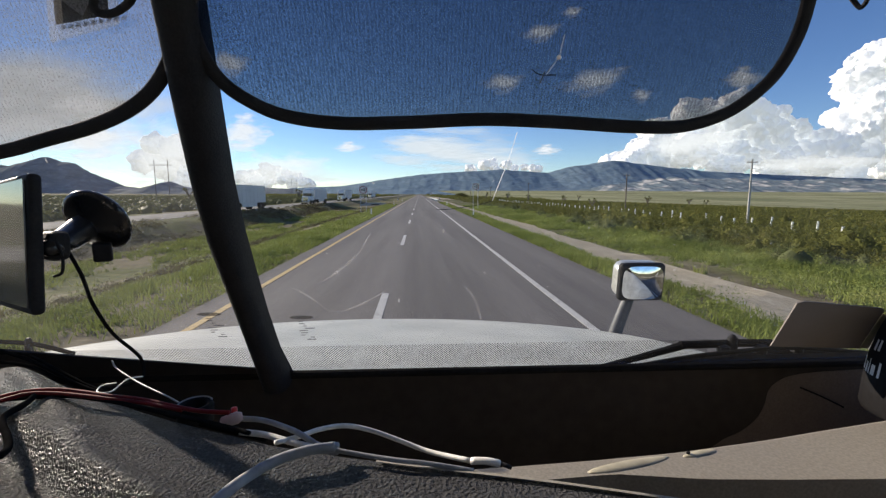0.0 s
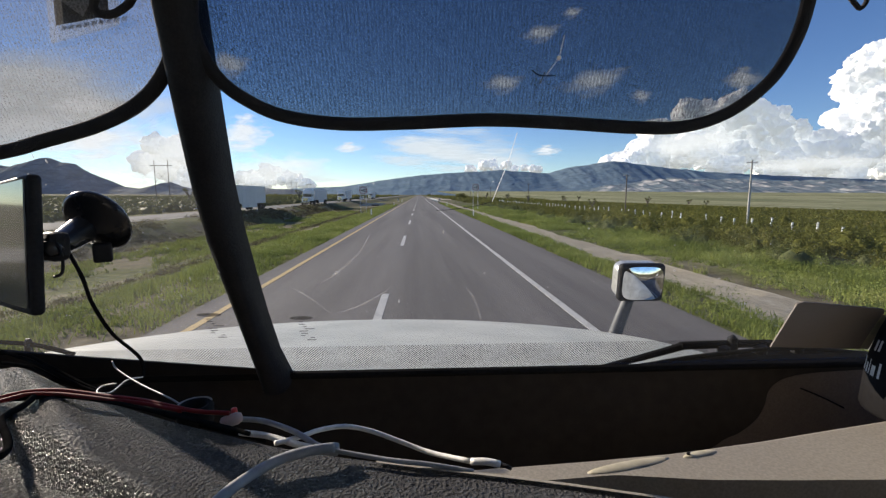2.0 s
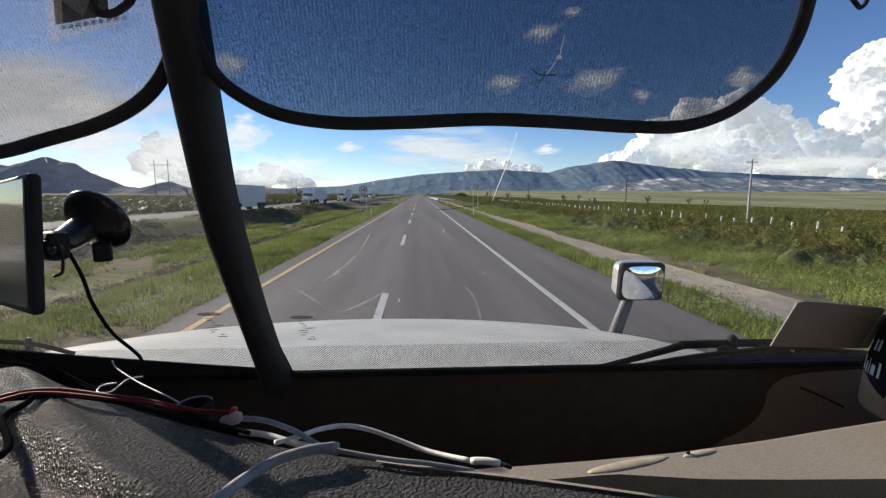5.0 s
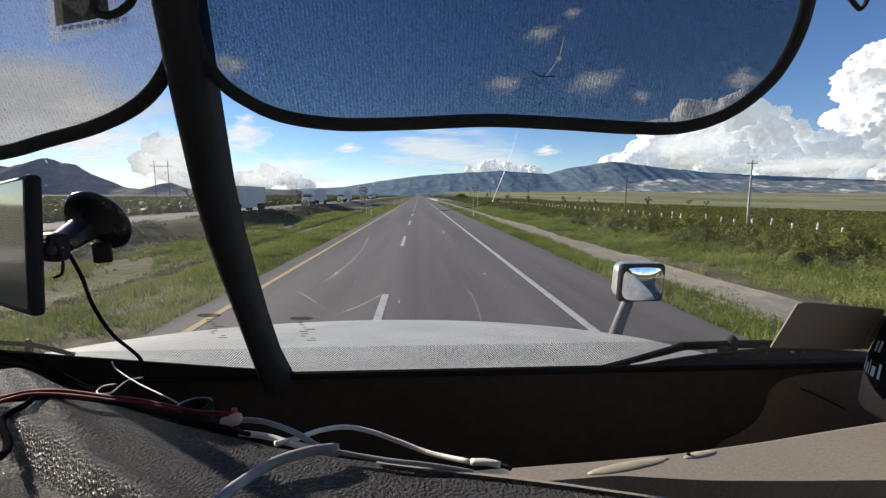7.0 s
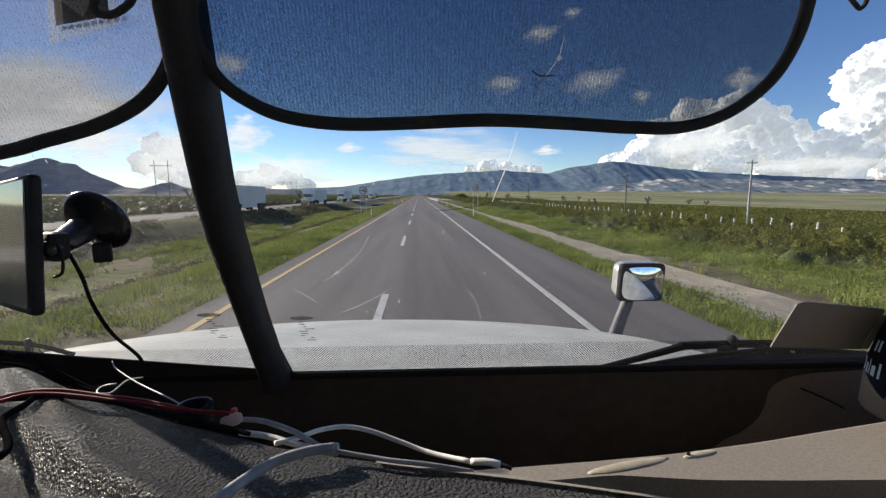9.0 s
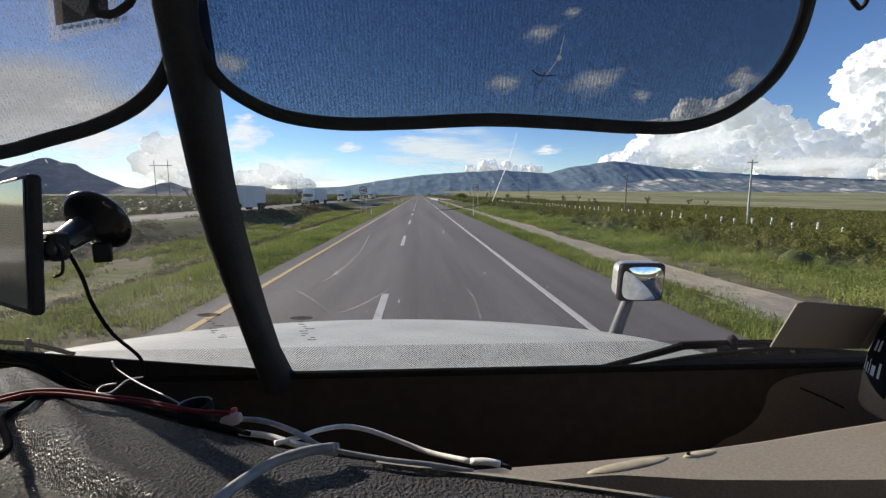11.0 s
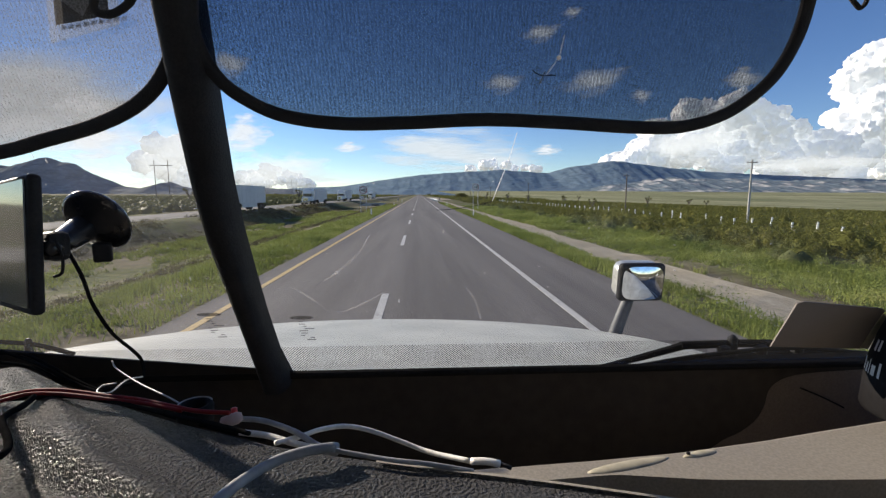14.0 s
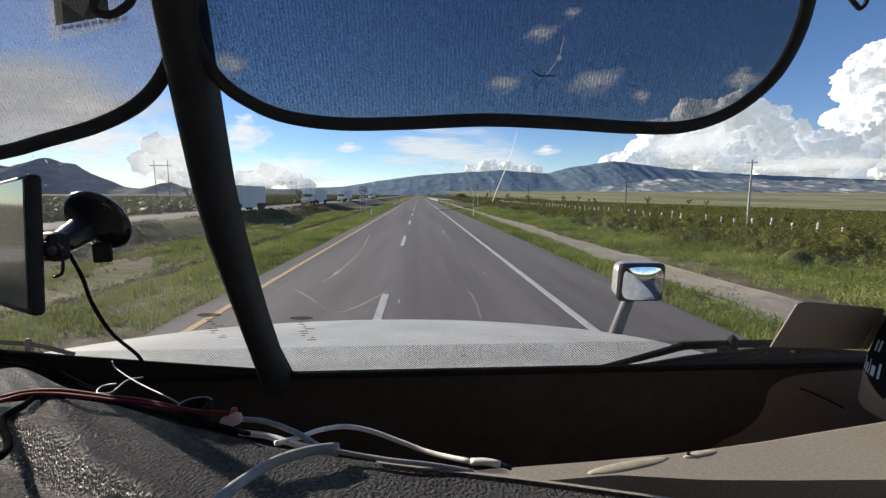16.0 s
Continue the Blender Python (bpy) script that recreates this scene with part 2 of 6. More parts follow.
BLACK_GLOSS = mat("glossy black sill", (0.032, 0.028, 0.026), (0.039, 0.034, 0.031), 8, 0.5, 0, 60, spec=0.15)
BLACK_RUBBER = mat("black rubber", (0.012, 0.012, 0.012), (0.018, 0.018, 0.018), 12, 0.8, 0.0, 200, spec=0.08)
BLACK_CLOTH = mat("black binding cloth", (0.02, 0.02, 0.023), (0.032, 0.032, 0.036), 30, 0.9, 0.4, 900)
VINYL = mat("grey grained vinyl", (0.092, 0.094, 0.099), (0.114, 0.116, 0.121), 6, 0.26, 1.0, 640, fine=640, dist=0.010, spec=0.05)
BEIGE = mat("taupe moulded dashboard plastic", (0.26, 0.232, 0.185), (0.30, 0.27, 0.215), 5, 0.6, 0.08, 420, dist=0.001)
CARDBOARD = mat("dark taupe card", (0.231, 0.204, 0.185), (0.266, 0.235, 0.213), 8, 0.8, 0.0, 20, fine=3)
CABLE_WHITE = mat("white cable sheath", (0.74, 0.73, 0.69), (0.84, 0.83, 0.79), 20, 0.4, 0, 200)
CABLE_GREY = mat("grey cable sheath", (0.23, 0.235, 0.24), (0.32, 0.325, 0.33), 20, 0.45, 0, 200)
CABLE_RED = mat("red cable sheath", (0.11, 0.008, 0.010), (0.18, 0.013, 0.014), 20, 0.5, 0, 200, spec=0.12)
CABLE_BLACK = mat("black cable sheath", (0.010, 0.010, 0.010), (0.018, 0.018, 0.018), 20, 0.6, 0, 200, spec=0.0)
RED = mat("red plastic", (0.5, 0.02, 0.02), (0.6, 0.03, 0.03), 20, 0.35)
PINK = mat("faded pink plastic", (0.45, 0.30, 0.27), (0.55, 0.38, 0.34), 20, 0.5)
CHROME = mat("chrome", (0.75, 0.75, 0.75), (0.82, 0.82, 0.82), 4, 0.08, metal=1.0)
MIRROR = mat("mirror glass", (0.86, 0.88, 0.88), (0.9, 0.9, 0.9), 2, 0.01, metal=1.0)
SCREEN = mat("dark glossy screen", (0.16, 0.165, 0.165), (0.20, 0.205, 0.205), 4, 0.08, metal=0.6, spec=1.0)
GLOSS_PLASTIC = mat("shiny black plastic", (0.018, 0.018, 0.02), (0.026, 0.026, 0.028), 20, 0.22, 0.0, 200, spec=0.7)
END_BROWN = mat("dark brown moulded plastic", (0.108, 0.088, 0.078), (0.130, 0.105, 0.092), 5, 0.45, 0.05, 420, dist=0.001)
# unseen lining, kept pale to bounce fill light onto the dashboard
HEADLINER = mat("pale cab lining for fill light", (0.68, 0.665, 0.64), (0.74, 0.725, 0.70), 6, 0.95, 0.2, 300)
STEEL_DARK = mat("dark painted steel", (0.014, 0.014, 0.015), (0.024, 0.024, 0.026), 6, 0.8, 0.0, 60, spec=0.0)
TRAILER_WHITE = mat("dusty white trailer panel", (0.55, 0.55, 0.54), (0.66, 0.66, 0.65), 0.8, 0.5, 0, 8)
TYRE = mat("tyre rubber", (0.015, 0.015, 0.015), (0.03, 0.029, 0.028), 5, 0.85)
SIGN_RED = mat("red sign paint", (0.24, 0.025, 0.03), (0.30, 0.035, 0.035), 4, 0.5)
SIGN_BLACK = mat("black sign paint", (0.012, 0.012, 0.012), (0.02, 0.02, 0.02), 4, 0.5)
SIGN_YELLOW = mat("yellow sign paint", (0.72, 0.40, 0.02), (0.78, 0.45, 0.03), 4, 0.5)
WOOD = mat("grey weathered pole wood", (0.12, 0.10, 0.08), (0.2, 0.17, 0.14), 3, 0.9, 0.3, 20, stretch=(1, 1, 0.1))
GLASS = glass_mat("windscreen glass", (0.95, 0.965, 0.955), 0.05, 1.4, 0.003)
GLASS_DUSTY = glass_mat("dusty sunlit windscreen glass", (0.94, 0.95, 0.94), 0.05, 1.4, 0.014)
CAR_GLASS = mat("dark vehicle glass", (0.02, 0.024, 0.028), (0.03, 0.034, 0.038), 3, 0.06, spec=0.8)
# one kind of mesh: sun glare on the left shade is in its tone
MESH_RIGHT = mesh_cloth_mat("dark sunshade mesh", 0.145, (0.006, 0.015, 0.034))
MESH_LEFT = mesh_cloth_mat("glare-toned sunshade mesh", 0.33, (0.17, 0.172, 0.178))
FRIT_DOTS = dots_mat("printed dot band")
FILM = film_mat("clear sticker film", (0.75, 0.78, 0.8), 0.22)
SCRATCH = film_mat("wiper haze on glass", (0.8, 0.79, 0.77), 0.16, 60.0)
ETCH = film_mat("dark printing on glass", (0.03, 0.03, 0.03), 0.45)


# ---- building helpers ----
def part(name, bm, material, parent=None, label="", smooth=False):
    """Links a bmesh as one mesh object, under parent where one is given."""
    me = bpy.data.meshes.new(name)
    if smooth:
        for f in bm.faces:
            f.smooth = True
    bm.to_mesh(me)
    bm.free()
    me.materials.append(material)
    ob = new(name, me)
    if parent:
        ob.parent = parent
    if label:
        ob["label"] = label
    return ob


def thing(name, label, category, at=(0, 0, 0), group="", kind=""):
    ob = new(name)
    ob.location = at
    ob.empty_display_size = 0.1
    return tagged(ob, label, category, group, kind)


def box(bm, lo, hi, bevel=0.0, segs=2, m=None):
    r = bmesh.ops.create_cube(bm, size=1.0)["verts"]
    lo, hi = Vector(lo), Vector(hi)
    for v in r:
        v.co = Vector([(lo[i] + hi[i]) / 2 + v.co[i] * (hi[i] - lo[i]) for i in range(3)])
    if bevel:
        es = list({e for v in r for e in v.link_edges})
        made = bmesh.ops.bevel(bm, geom=es, offset=bevel, segments=segs, affect="EDGES", profile=0.5)
        r = list({v for f in made["faces"] for v in f.verts} | {v for v in r if v.is_valid})
    if m:
        bmesh.ops.transform(bm, matrix=m, verts=r)
    return bm


def block(lo, hi, bevel=0.0, segs=2, m=None):
    return box(bmesh.new(), lo, hi, bevel, segs, m)


def smooth_line(pts, steps=6):
    """A smooth curve through the points."""
    p = [Vector(q) for q in pts]
    if len(p) < 3:
        return p
    p = [2 * p[0] - p[1]] + p + [2 * p[-1] - p[-2]]
    out = []
    for i in range(1, len(p) - 2):
        for k in range(steps):
            t = k / steps
            a, b, c, d = p[i - 1], p[i], p[i + 1], p[i + 2]
            out.append(0.5 * (2 * b + (c - a) * t + (2 * a - 5 * b + 4 * c - d) * t * t + (3 * b - 3 * c + d - a) * t ** 3))
    return out + [p[-2]]


def tube(pts, r, segs=10, steps=6, flat=1.0, up=Vector((0, 0, 1)), bm=None):
    """A round bar along a smooth line; flat squeezes it along up. r: one radius, or one for each end."""
    line = smooth_line(pts, steps)
    bm = bm or bmesh.new()
    rings = []
    r0, r1 = r if isinstance(r, tuple) else (r, r)
    for i, p in enumerate(line):
        d = (line[min(i + 1, len(line) - 1)] - line[max(i - 1, 0)]).normalized()
        s = d.cross(up)
        s = s.normalized() if s.length > 1e-4 else Vector((1, 0, 0))
        u = s.cross(d).normalized()
        k = r0 + (r1 - r0) * i / (len(line) - 1)
        rings.append([bm.verts.new(p + s * k * math.cos(2 * math.pi * j / segs) + u * k * flat * math.sin(2 * math.pi * j / segs)) for j in range(segs)])
    for a, b in zip(rings, rings[1:]):
        for j in range(segs):
            bm.faces.new((a[j], a[(j + 1) % segs], b[(j + 1) % segs], b[j]))
    bm.faces.new(rings[0][::-1]), bm.faces.new(rings[-1])
    bmesh.ops.recalc_face_normals(bm, faces=bm.faces)
    return bm


def lathe(profile, m=None, segs=24, bm=None):
    """A turned body round z from (radius, height) pairs."""
    bm = bm or bmesh.new()
    vs = []
    for r, z in profile:
        vs.append([bm.verts.new((r * math.cos(2 * math.pi * j / segs), r * math.sin(2 * math.pi * j / segs), z)) for j in range(segs)])
    for a, b in zip(vs, vs[1:]):
        for j in range(segs):
            bm.faces.new((a[j], a[(j + 1) % segs], b[(j + 1) % segs], b[j]))
    bm.faces.new(vs[0][::-1]), bm.faces.new(vs[-1])
    if m:
        bmesh.ops.transform(bm, matrix=m, verts=[v for ring in vs for v in ring])
    bmesh.ops.recalc_face_normals(bm, faces=bm.faces)
    return bm


def sheet(f, nu, nv, bm=None):
    """A surface f(u, v) over the unit square."""
    bm = bm or bmesh.new()
    g = [[bm.verts.new(f(i / nu, j / nv)) for j in range(nv + 1)] for i in range(nu + 1)]
    for i in range(nu):
        for j in range(nv):
            bm.faces.new((g[i][j], g[i + 1][j], g[i + 1][j + 1], g[i][j + 1]))
    return bm


def slab(outline, thick, normal):
    """A flat plate with that outline, as thick as given along normal."""
    bm = bmesh.new()
    a = [bm.verts.new(Vector(p)) for p in outline]
    b = [bm.verts.new(Vector(p) + Vector(normal) * thick) for p in outline]
    bm.faces.new(a), bm.faces.new(b[::-1])
    for i in range(len(a)):
        bm.faces.new((a[i], b[i], b[(i + 1) % len(a)], a[(i + 1) % len(a)]))
    bmesh.ops.recalc_face_normals(bm, faces=bm.faces)
    return bm


def lerp(table, x):
    return float(np.interp(x, [p[0] for p in table], [p[1] for p in table]))


def sstep(a, b, x):
    t = min(max((x - a) / (b - a), 0), 1)
    return t * t * (3 - 2 * t)


def mesh_from(name, verts, faces, material, smooth=False):
    me = bpy.data.meshes.new(name)
    me.from_pydata(verts, [], faces)
    me.materials.append(material)
    if smooth:
        me.polygons.foreach_set("use_smooth", [True] * len(me.polygons))
    return new(name, me)


# ---- ground and roads ----
ROAD_L, ROAD_R = -4.25, 4.9
FAR_L, FAR_R, FAR_Z = -34.0, -26.3, -0.45


def ground_z(x, y):
    """The road on its low bank: a ditch and the other bank to the left, a falling plain to the right."""
    if x > 3.9:
        z = -0.04 - 0.30 * sstep(4.9, 9.0, x) - 0.85 * sstep(12, 30, x) - 0.031 * max(0.0, x - 26)
    elif x < -3.9:
        z = -0.05 - 1.65 * sstep(-5.0, -14.5, x) + 1.15 * sstep(-19.5, -24.4, x) - 0.25 * sstep(-35, -41, x) + 0.004 * max(0.0, -x - 60)
    else:
        z = -0.05
    z += 0.25 * math.exp(-((x + 25.2) / 0.55) ** 2)
    edge = min(1.0, max(0.0, abs(x - 0.3) - 4.9) / 3)
    if FAR_L - 1 < x < FAR_R + 1:
        edge = 0.0
    return z + edge * 0.14 * noise.noise((x * 0.25, y * 0.25, 0)) + edge * 0.07 * noise.noise((x * 0.9, y * 0.9, 3))


xs = [-4800, -3000, -1900, -1200, -800, -550, -380, -260, -180, -130, -95, -75, -60, -50, -44] + list(np.arange(-40, -5, 0.9)) + [-4.5, -3.5, 0, 3.6, 4.4, 5.0] + list(np.arange(5.6, 40, 0.8)) + [44, 50, 60, 75, 95, 130, 180, 260, 380, 550, 800, 1200, 1900, 3000, 4800]
ys = [-600, -300, -150, -80, -40, -20, -10, -4] + list(np.arange(0, 70, 0.8)) + list(np.arange(70, 140, 4)) + [150, 170, 200, 240, 300, 380, 500, 700, 1000, 1500, 2200, 3200, 4800]
verts = [(x, y, ground_z(x, y)) for x in xs for y in ys]
faces = [(i * len(ys) + j, (i + 1) * len(ys) + j, (i + 1) * len(ys) + j + 1, i * len(ys) + j + 1) for i in range(len(xs) - 1) for j in range(len(ys) - 1)]
ground = tagged(mesh_from("ground", verts, faces, GROUND, True), "dry desert plain with patchy green growth", "ground", kind="structure")


def strip(name, x0, x1, y0, y1, z, material, n=1, thick=0.06, wob=0.0, step=4.0, parent=None):
    """A long flat strip along the road, with a thickness and, for dirt, wandering edges."""
    ny = max(1, int((y1 - y0) / step))

    def f(u, v):
        y = y0 + (y1 - y0) * v
        w = wob * (noise.noise((y * 0.15, x0, 0)) * 0.7 + noise.noise((y * 0.6, x0, 5)) * 0.3)
        w2 = wob * (noise.noise((y * 0.13, x1, 9)) * 0.7 + noise.noise((y * 0.5, x1, 7)) * 0.3)
        x = (x0 + w) + (x1 + w2 - x0 - w) * u
        return (x, y, z(x, y) if callable(z) else z)
    bm = sheet(f, n, ny)
    if thick:
        r = bmesh.ops.extrude_face_region(bm, geom=bm.faces[:])
        bmesh.ops.translate(bm, vec=(0, 0, -thick), verts=[g for g in r["geom"] if isinstance(g, bmesh.types.BMVert)])
        bmesh.ops.recalc_face_normals(bm, faces=bm.faces)
    return part(name, bm, material, parent)


road = tagged(strip("road", ROAD_L, ROAD_R, -260, 1500, 0.0, ASPHALT, 1, 0.12, step=40), "grey asphalt two-lane highway carriageway", "road", kind="structure")
far_road = tagged(strip("road", FAR_L, FAR_R, -260, 1500, FAR_Z, ASPHALT_OLD, 1, 0.2, step=40), "pale asphalt opposite carriageway beyond the median", "road", kind="structure")
far_road.name = "opposite_road"
track = tagged(strip("dirt_track", 6.4, 8.65, -60, 400, lambda x, y: ground_z(x, y) + 0.035, GRAVEL, 3, 0, 0.5, 0.8), "pale dusty dirt track beside the highway", "track", kind="structure")
part("edge_line", block((2.71, -260, 0.0), (2.85, 1500, 0.006)), LINE_WHITE, road, "worn white edge line")
part("edge_line", block((-3.76, -260, 0.0), (-3.62, 1500, 0.006)), LINE_YELLOW, road, "worn yellow edge line")
part("edge_line", block((FAR_R - 0.5, -260, FAR_Z), (FAR_R - 0.36, 1500, FAR_Z + 0.006)), LINE_WHITE, far_road)
dash = None
for k in range(-10, 60):
    y = 5.0 + 13.7 * k
    if dash is None:
        dash = part("lane_dash", block((-0.075, 0, 0.0), (0.075, 4.5, 0.006)), LINE_WHITE, road, "worn white lane dash")
        dash_mesh = dash.data
    else:
        dash = new("lane_dash", dash_mesh)
        dash.parent = road
    dash.location = (-0.74, y, 0)


# ---- distance: mountains, plain, clouds ----
def mountain(name, ridge, y0, depth, base_z, material, label, seed, rough=0.16, steep=False):
    """A range: a crest line over a foot line, broken by ridges and gullies."""
    xa, xb = ridge[0][0], ridge[-1][0]

    def f(u, v):
        x = xa + (xb - xa) * u
        crest = lerp(ridge, x)
        rise = 1.0 - 0.5 * (v - 0.8) / 0.2
        if v < 0.8:
            rise = math.sin(v * 1.25 * math.pi / 2) ** 1.5 if steep else (v * 1.25) ** 1.1
        q = x * 0.0042 + 0.7 * noise.noise((x * 0.0011, v * 1.4, seed))
        spur = 1 - 2 * abs(noise.noise((q, v * 0.6, seed)))
        spur2 = 1 - 2 * abs(noise.noise((q * 2.7, v * 1.3, seed + 5)))
        crag = noise.noise((x * 0.028, v * 9, seed)) + 0.6 * noise.noise((x * 0.075, v * 22, seed))
        w = 0.5 * spur + 0.32 * spur2 + 0.24 * crag - 0.38
        hgt = crest - base_z
        return (x * (1 + 0.0 * v), y0 + depth * v, base_z + hgt * rise * (1 + rough * w * (2.6 - 1.9 * v)))
    ob = part(name, sheet(f, 640, 44), material, smooth=True)
    return tagged(ob, label, "mountain", kind="structure")


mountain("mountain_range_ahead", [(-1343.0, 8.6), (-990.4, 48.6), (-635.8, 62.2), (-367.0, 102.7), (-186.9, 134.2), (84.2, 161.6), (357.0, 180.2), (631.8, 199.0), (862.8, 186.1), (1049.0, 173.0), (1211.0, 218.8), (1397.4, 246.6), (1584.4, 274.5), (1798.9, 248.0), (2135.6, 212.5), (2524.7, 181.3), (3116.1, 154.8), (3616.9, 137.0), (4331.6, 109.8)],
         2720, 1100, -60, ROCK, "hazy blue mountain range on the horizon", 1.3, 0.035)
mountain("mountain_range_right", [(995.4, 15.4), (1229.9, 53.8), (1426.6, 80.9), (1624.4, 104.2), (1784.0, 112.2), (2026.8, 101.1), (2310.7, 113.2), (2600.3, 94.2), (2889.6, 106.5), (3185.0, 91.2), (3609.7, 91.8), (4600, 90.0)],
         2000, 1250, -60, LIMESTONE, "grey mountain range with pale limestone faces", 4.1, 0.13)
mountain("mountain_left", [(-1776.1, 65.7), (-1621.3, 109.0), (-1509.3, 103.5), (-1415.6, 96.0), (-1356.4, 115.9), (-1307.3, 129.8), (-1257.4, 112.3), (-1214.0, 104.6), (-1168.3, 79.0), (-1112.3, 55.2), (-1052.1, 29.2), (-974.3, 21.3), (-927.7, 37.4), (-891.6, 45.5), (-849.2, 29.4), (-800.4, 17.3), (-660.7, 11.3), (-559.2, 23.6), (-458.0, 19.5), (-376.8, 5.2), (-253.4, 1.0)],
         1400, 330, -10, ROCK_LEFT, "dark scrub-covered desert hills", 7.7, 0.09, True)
valley = strip("valley_floor", 90, 4500, 420, 2800, lambda x, y: ground_z(x, y) + 0.5 + (22 - ground_z(x, y)) * sstep(380, 3000, y), PLAIN, 30, 0, 0, 60)
tagged(valley, "pale grassy valley floor below the mountains", "plain", kind="structure")

CLOUD = bpy.data.materials.new("white cumulus")
CLOUD.use_nodes = True
cp = CLOUD.node_tree.nodes["Principled BSDF"]
cp.inputs["Base Color"].default_value, cp.inputs["Roughness"].default_value = (0.86, 0.86, 0.87, 1), 1.0
cp.inputs["Specular IOR Level"].default_value = 0.0
# a glow of its own stands in for light scattered within the cloud
cp.inputs["Emission Color"].default_value, cp.inputs["Emission Strength"].default_value = (0.80, 0.90, 1.0, 1), 0.27
cn, cl = CLOUD.node_tree.nodes, CLOUD.node_tree.links
c_co, c_no, c_bu = cn.new("ShaderNodeTexCoord"), cn.new("ShaderNodeTexNoise"), cn.new("ShaderNodeBump")
c_no.inputs["Scale"].default_value, c_no.inputs["Detail"].default_value, c_no.inputs["Roughness"].default_value = 0.012, 7.0, 0.6
c_bu.inputs["Strength"].default_value, c_bu.inputs["Distance"].default_value = 0.7, 60.0
cl.new(c_co.outputs["Object"], c_no.inputs["Vector"]), cl.new(c_no.outputs["Fac"], c_bu.inputs["Height"]), cl.new(c_bu.outputs[0], cp.inputs["Normal"])


def cumulus(name, blobs, seed, label):
    """A heap of billows, each one lumpy."""
    rnd = random.Random(seed)
    verts, faces = [], []
    bm = bmesh.new()
    bmesh.ops.create_icosphere(bm, subdivisions=4, radius=1.0)
    unit = [v.co.copy() for v in bm.verts]
    tri = [tuple(v.index for v in f.verts) for f in bm.faces]
    bm.free()
    for x, y, z, r in blobs:
        k = len(verts)
        o = Vector((rnd.uniform(-50, 50), rnd.uniform(-50, 50), rnd.uniform(-50, 50)))
        for d in unit:
            n = 0.85 + 0.4 * noise.noise(d * 1.3 + o) + 0.5 * abs(noise.noise(d * 2.4 + o)) + 0.3 * abs(noise.noise(d * 5.2 + o)) + 0.17 * abs(noise.noise(d * 11 + o))
            verts.append((x + d.x * r * n, y + d.y * r * n, z + d.z * r * n * 0.92))
        faces += [(a + k, b + k, c + k) for a, b, c in tri]
    return tagged(mesh_from(name, verts, faces, CLOUD, True), label, "cloud", kind="structure")


def heap(top, x0, x1, base, y, r0, r1, n, seed):
    """Billows that fill a cloud from its base to its top outline."""
    rnd = random.Random(seed)
    out = []
    for _ in range(n):
        x = rnd.uniform(x0, x1)
        r = rnd.uniform(r0, r1)
        t = lerp(top, x) - r
        if t < base:
            r, t = max(r0 * 0.5, (lerp(top, x) - base) * 0.5), base
        z = t - (t - base) * rnd.random() ** 1.6
        out.append((x, y + rnd.uniform(-150, 250) + (t - z) * 0.2, z, r))
    return out


big = heap([(1808.1, 328.7), (2055.4, 454.2), (2188.4, 600.3), (2508.2, 896.1), (2900.0, 953.4), (3251.4, 850.6), (3640.0, 720.0), (3900.0, 600.0), (4110.0, 580.0), (4220.0, 780.0), (4270.0, 1400.0), (4600.0, 1520.0), (5920.0, 1580.0), (8549.6, 961.4)],
           1820, 5600, 130, 4150, 42, 160, 250, 3)
big += heap([(4230.0, 1130.0), (4290.0, 1410.0), (4600.0, 1530.0), (5200.0, 1570.0)], 4320, 5300, 420, 4150, 60, 150, 70, 13)
cumulus("cumulus_cloud", big, 1, "towering white cumulus clouds above the mountains")
small = heap([(-2430.3, 419.3), (-2310.3, 509.5), (-2135.8, 540.4), (-2020.1, 421.6), (-1894.5, 281.3)], -2450, -1950, 90, 4150, 50, 110, 34, 5)
cumulus("cumulus_cloud", small, 2, "white cumulus cloud behind the hills")
small = heap([(-1658.0, 200.8), (-1503.6, 252.2), (-1350.0, 283.3), (-1174.0, 232.8), (-1024.2, 130.3)], -1650, -1020, 90, 4150, 30, 62, 34, 6)
cumulus("cumulus_cloud", small, 3, "low white cumulus cloud on the horizon")
small = heap([(543.2, 306.0), (746.9, 375.3), (953.0, 330.4), (1220.0, 279.6)], 500, 1250, 200, 4500, 26, 50, 22, 8)
cumulus("cumulus_cloud", small, 4, "small white clouds over the mountain crest")


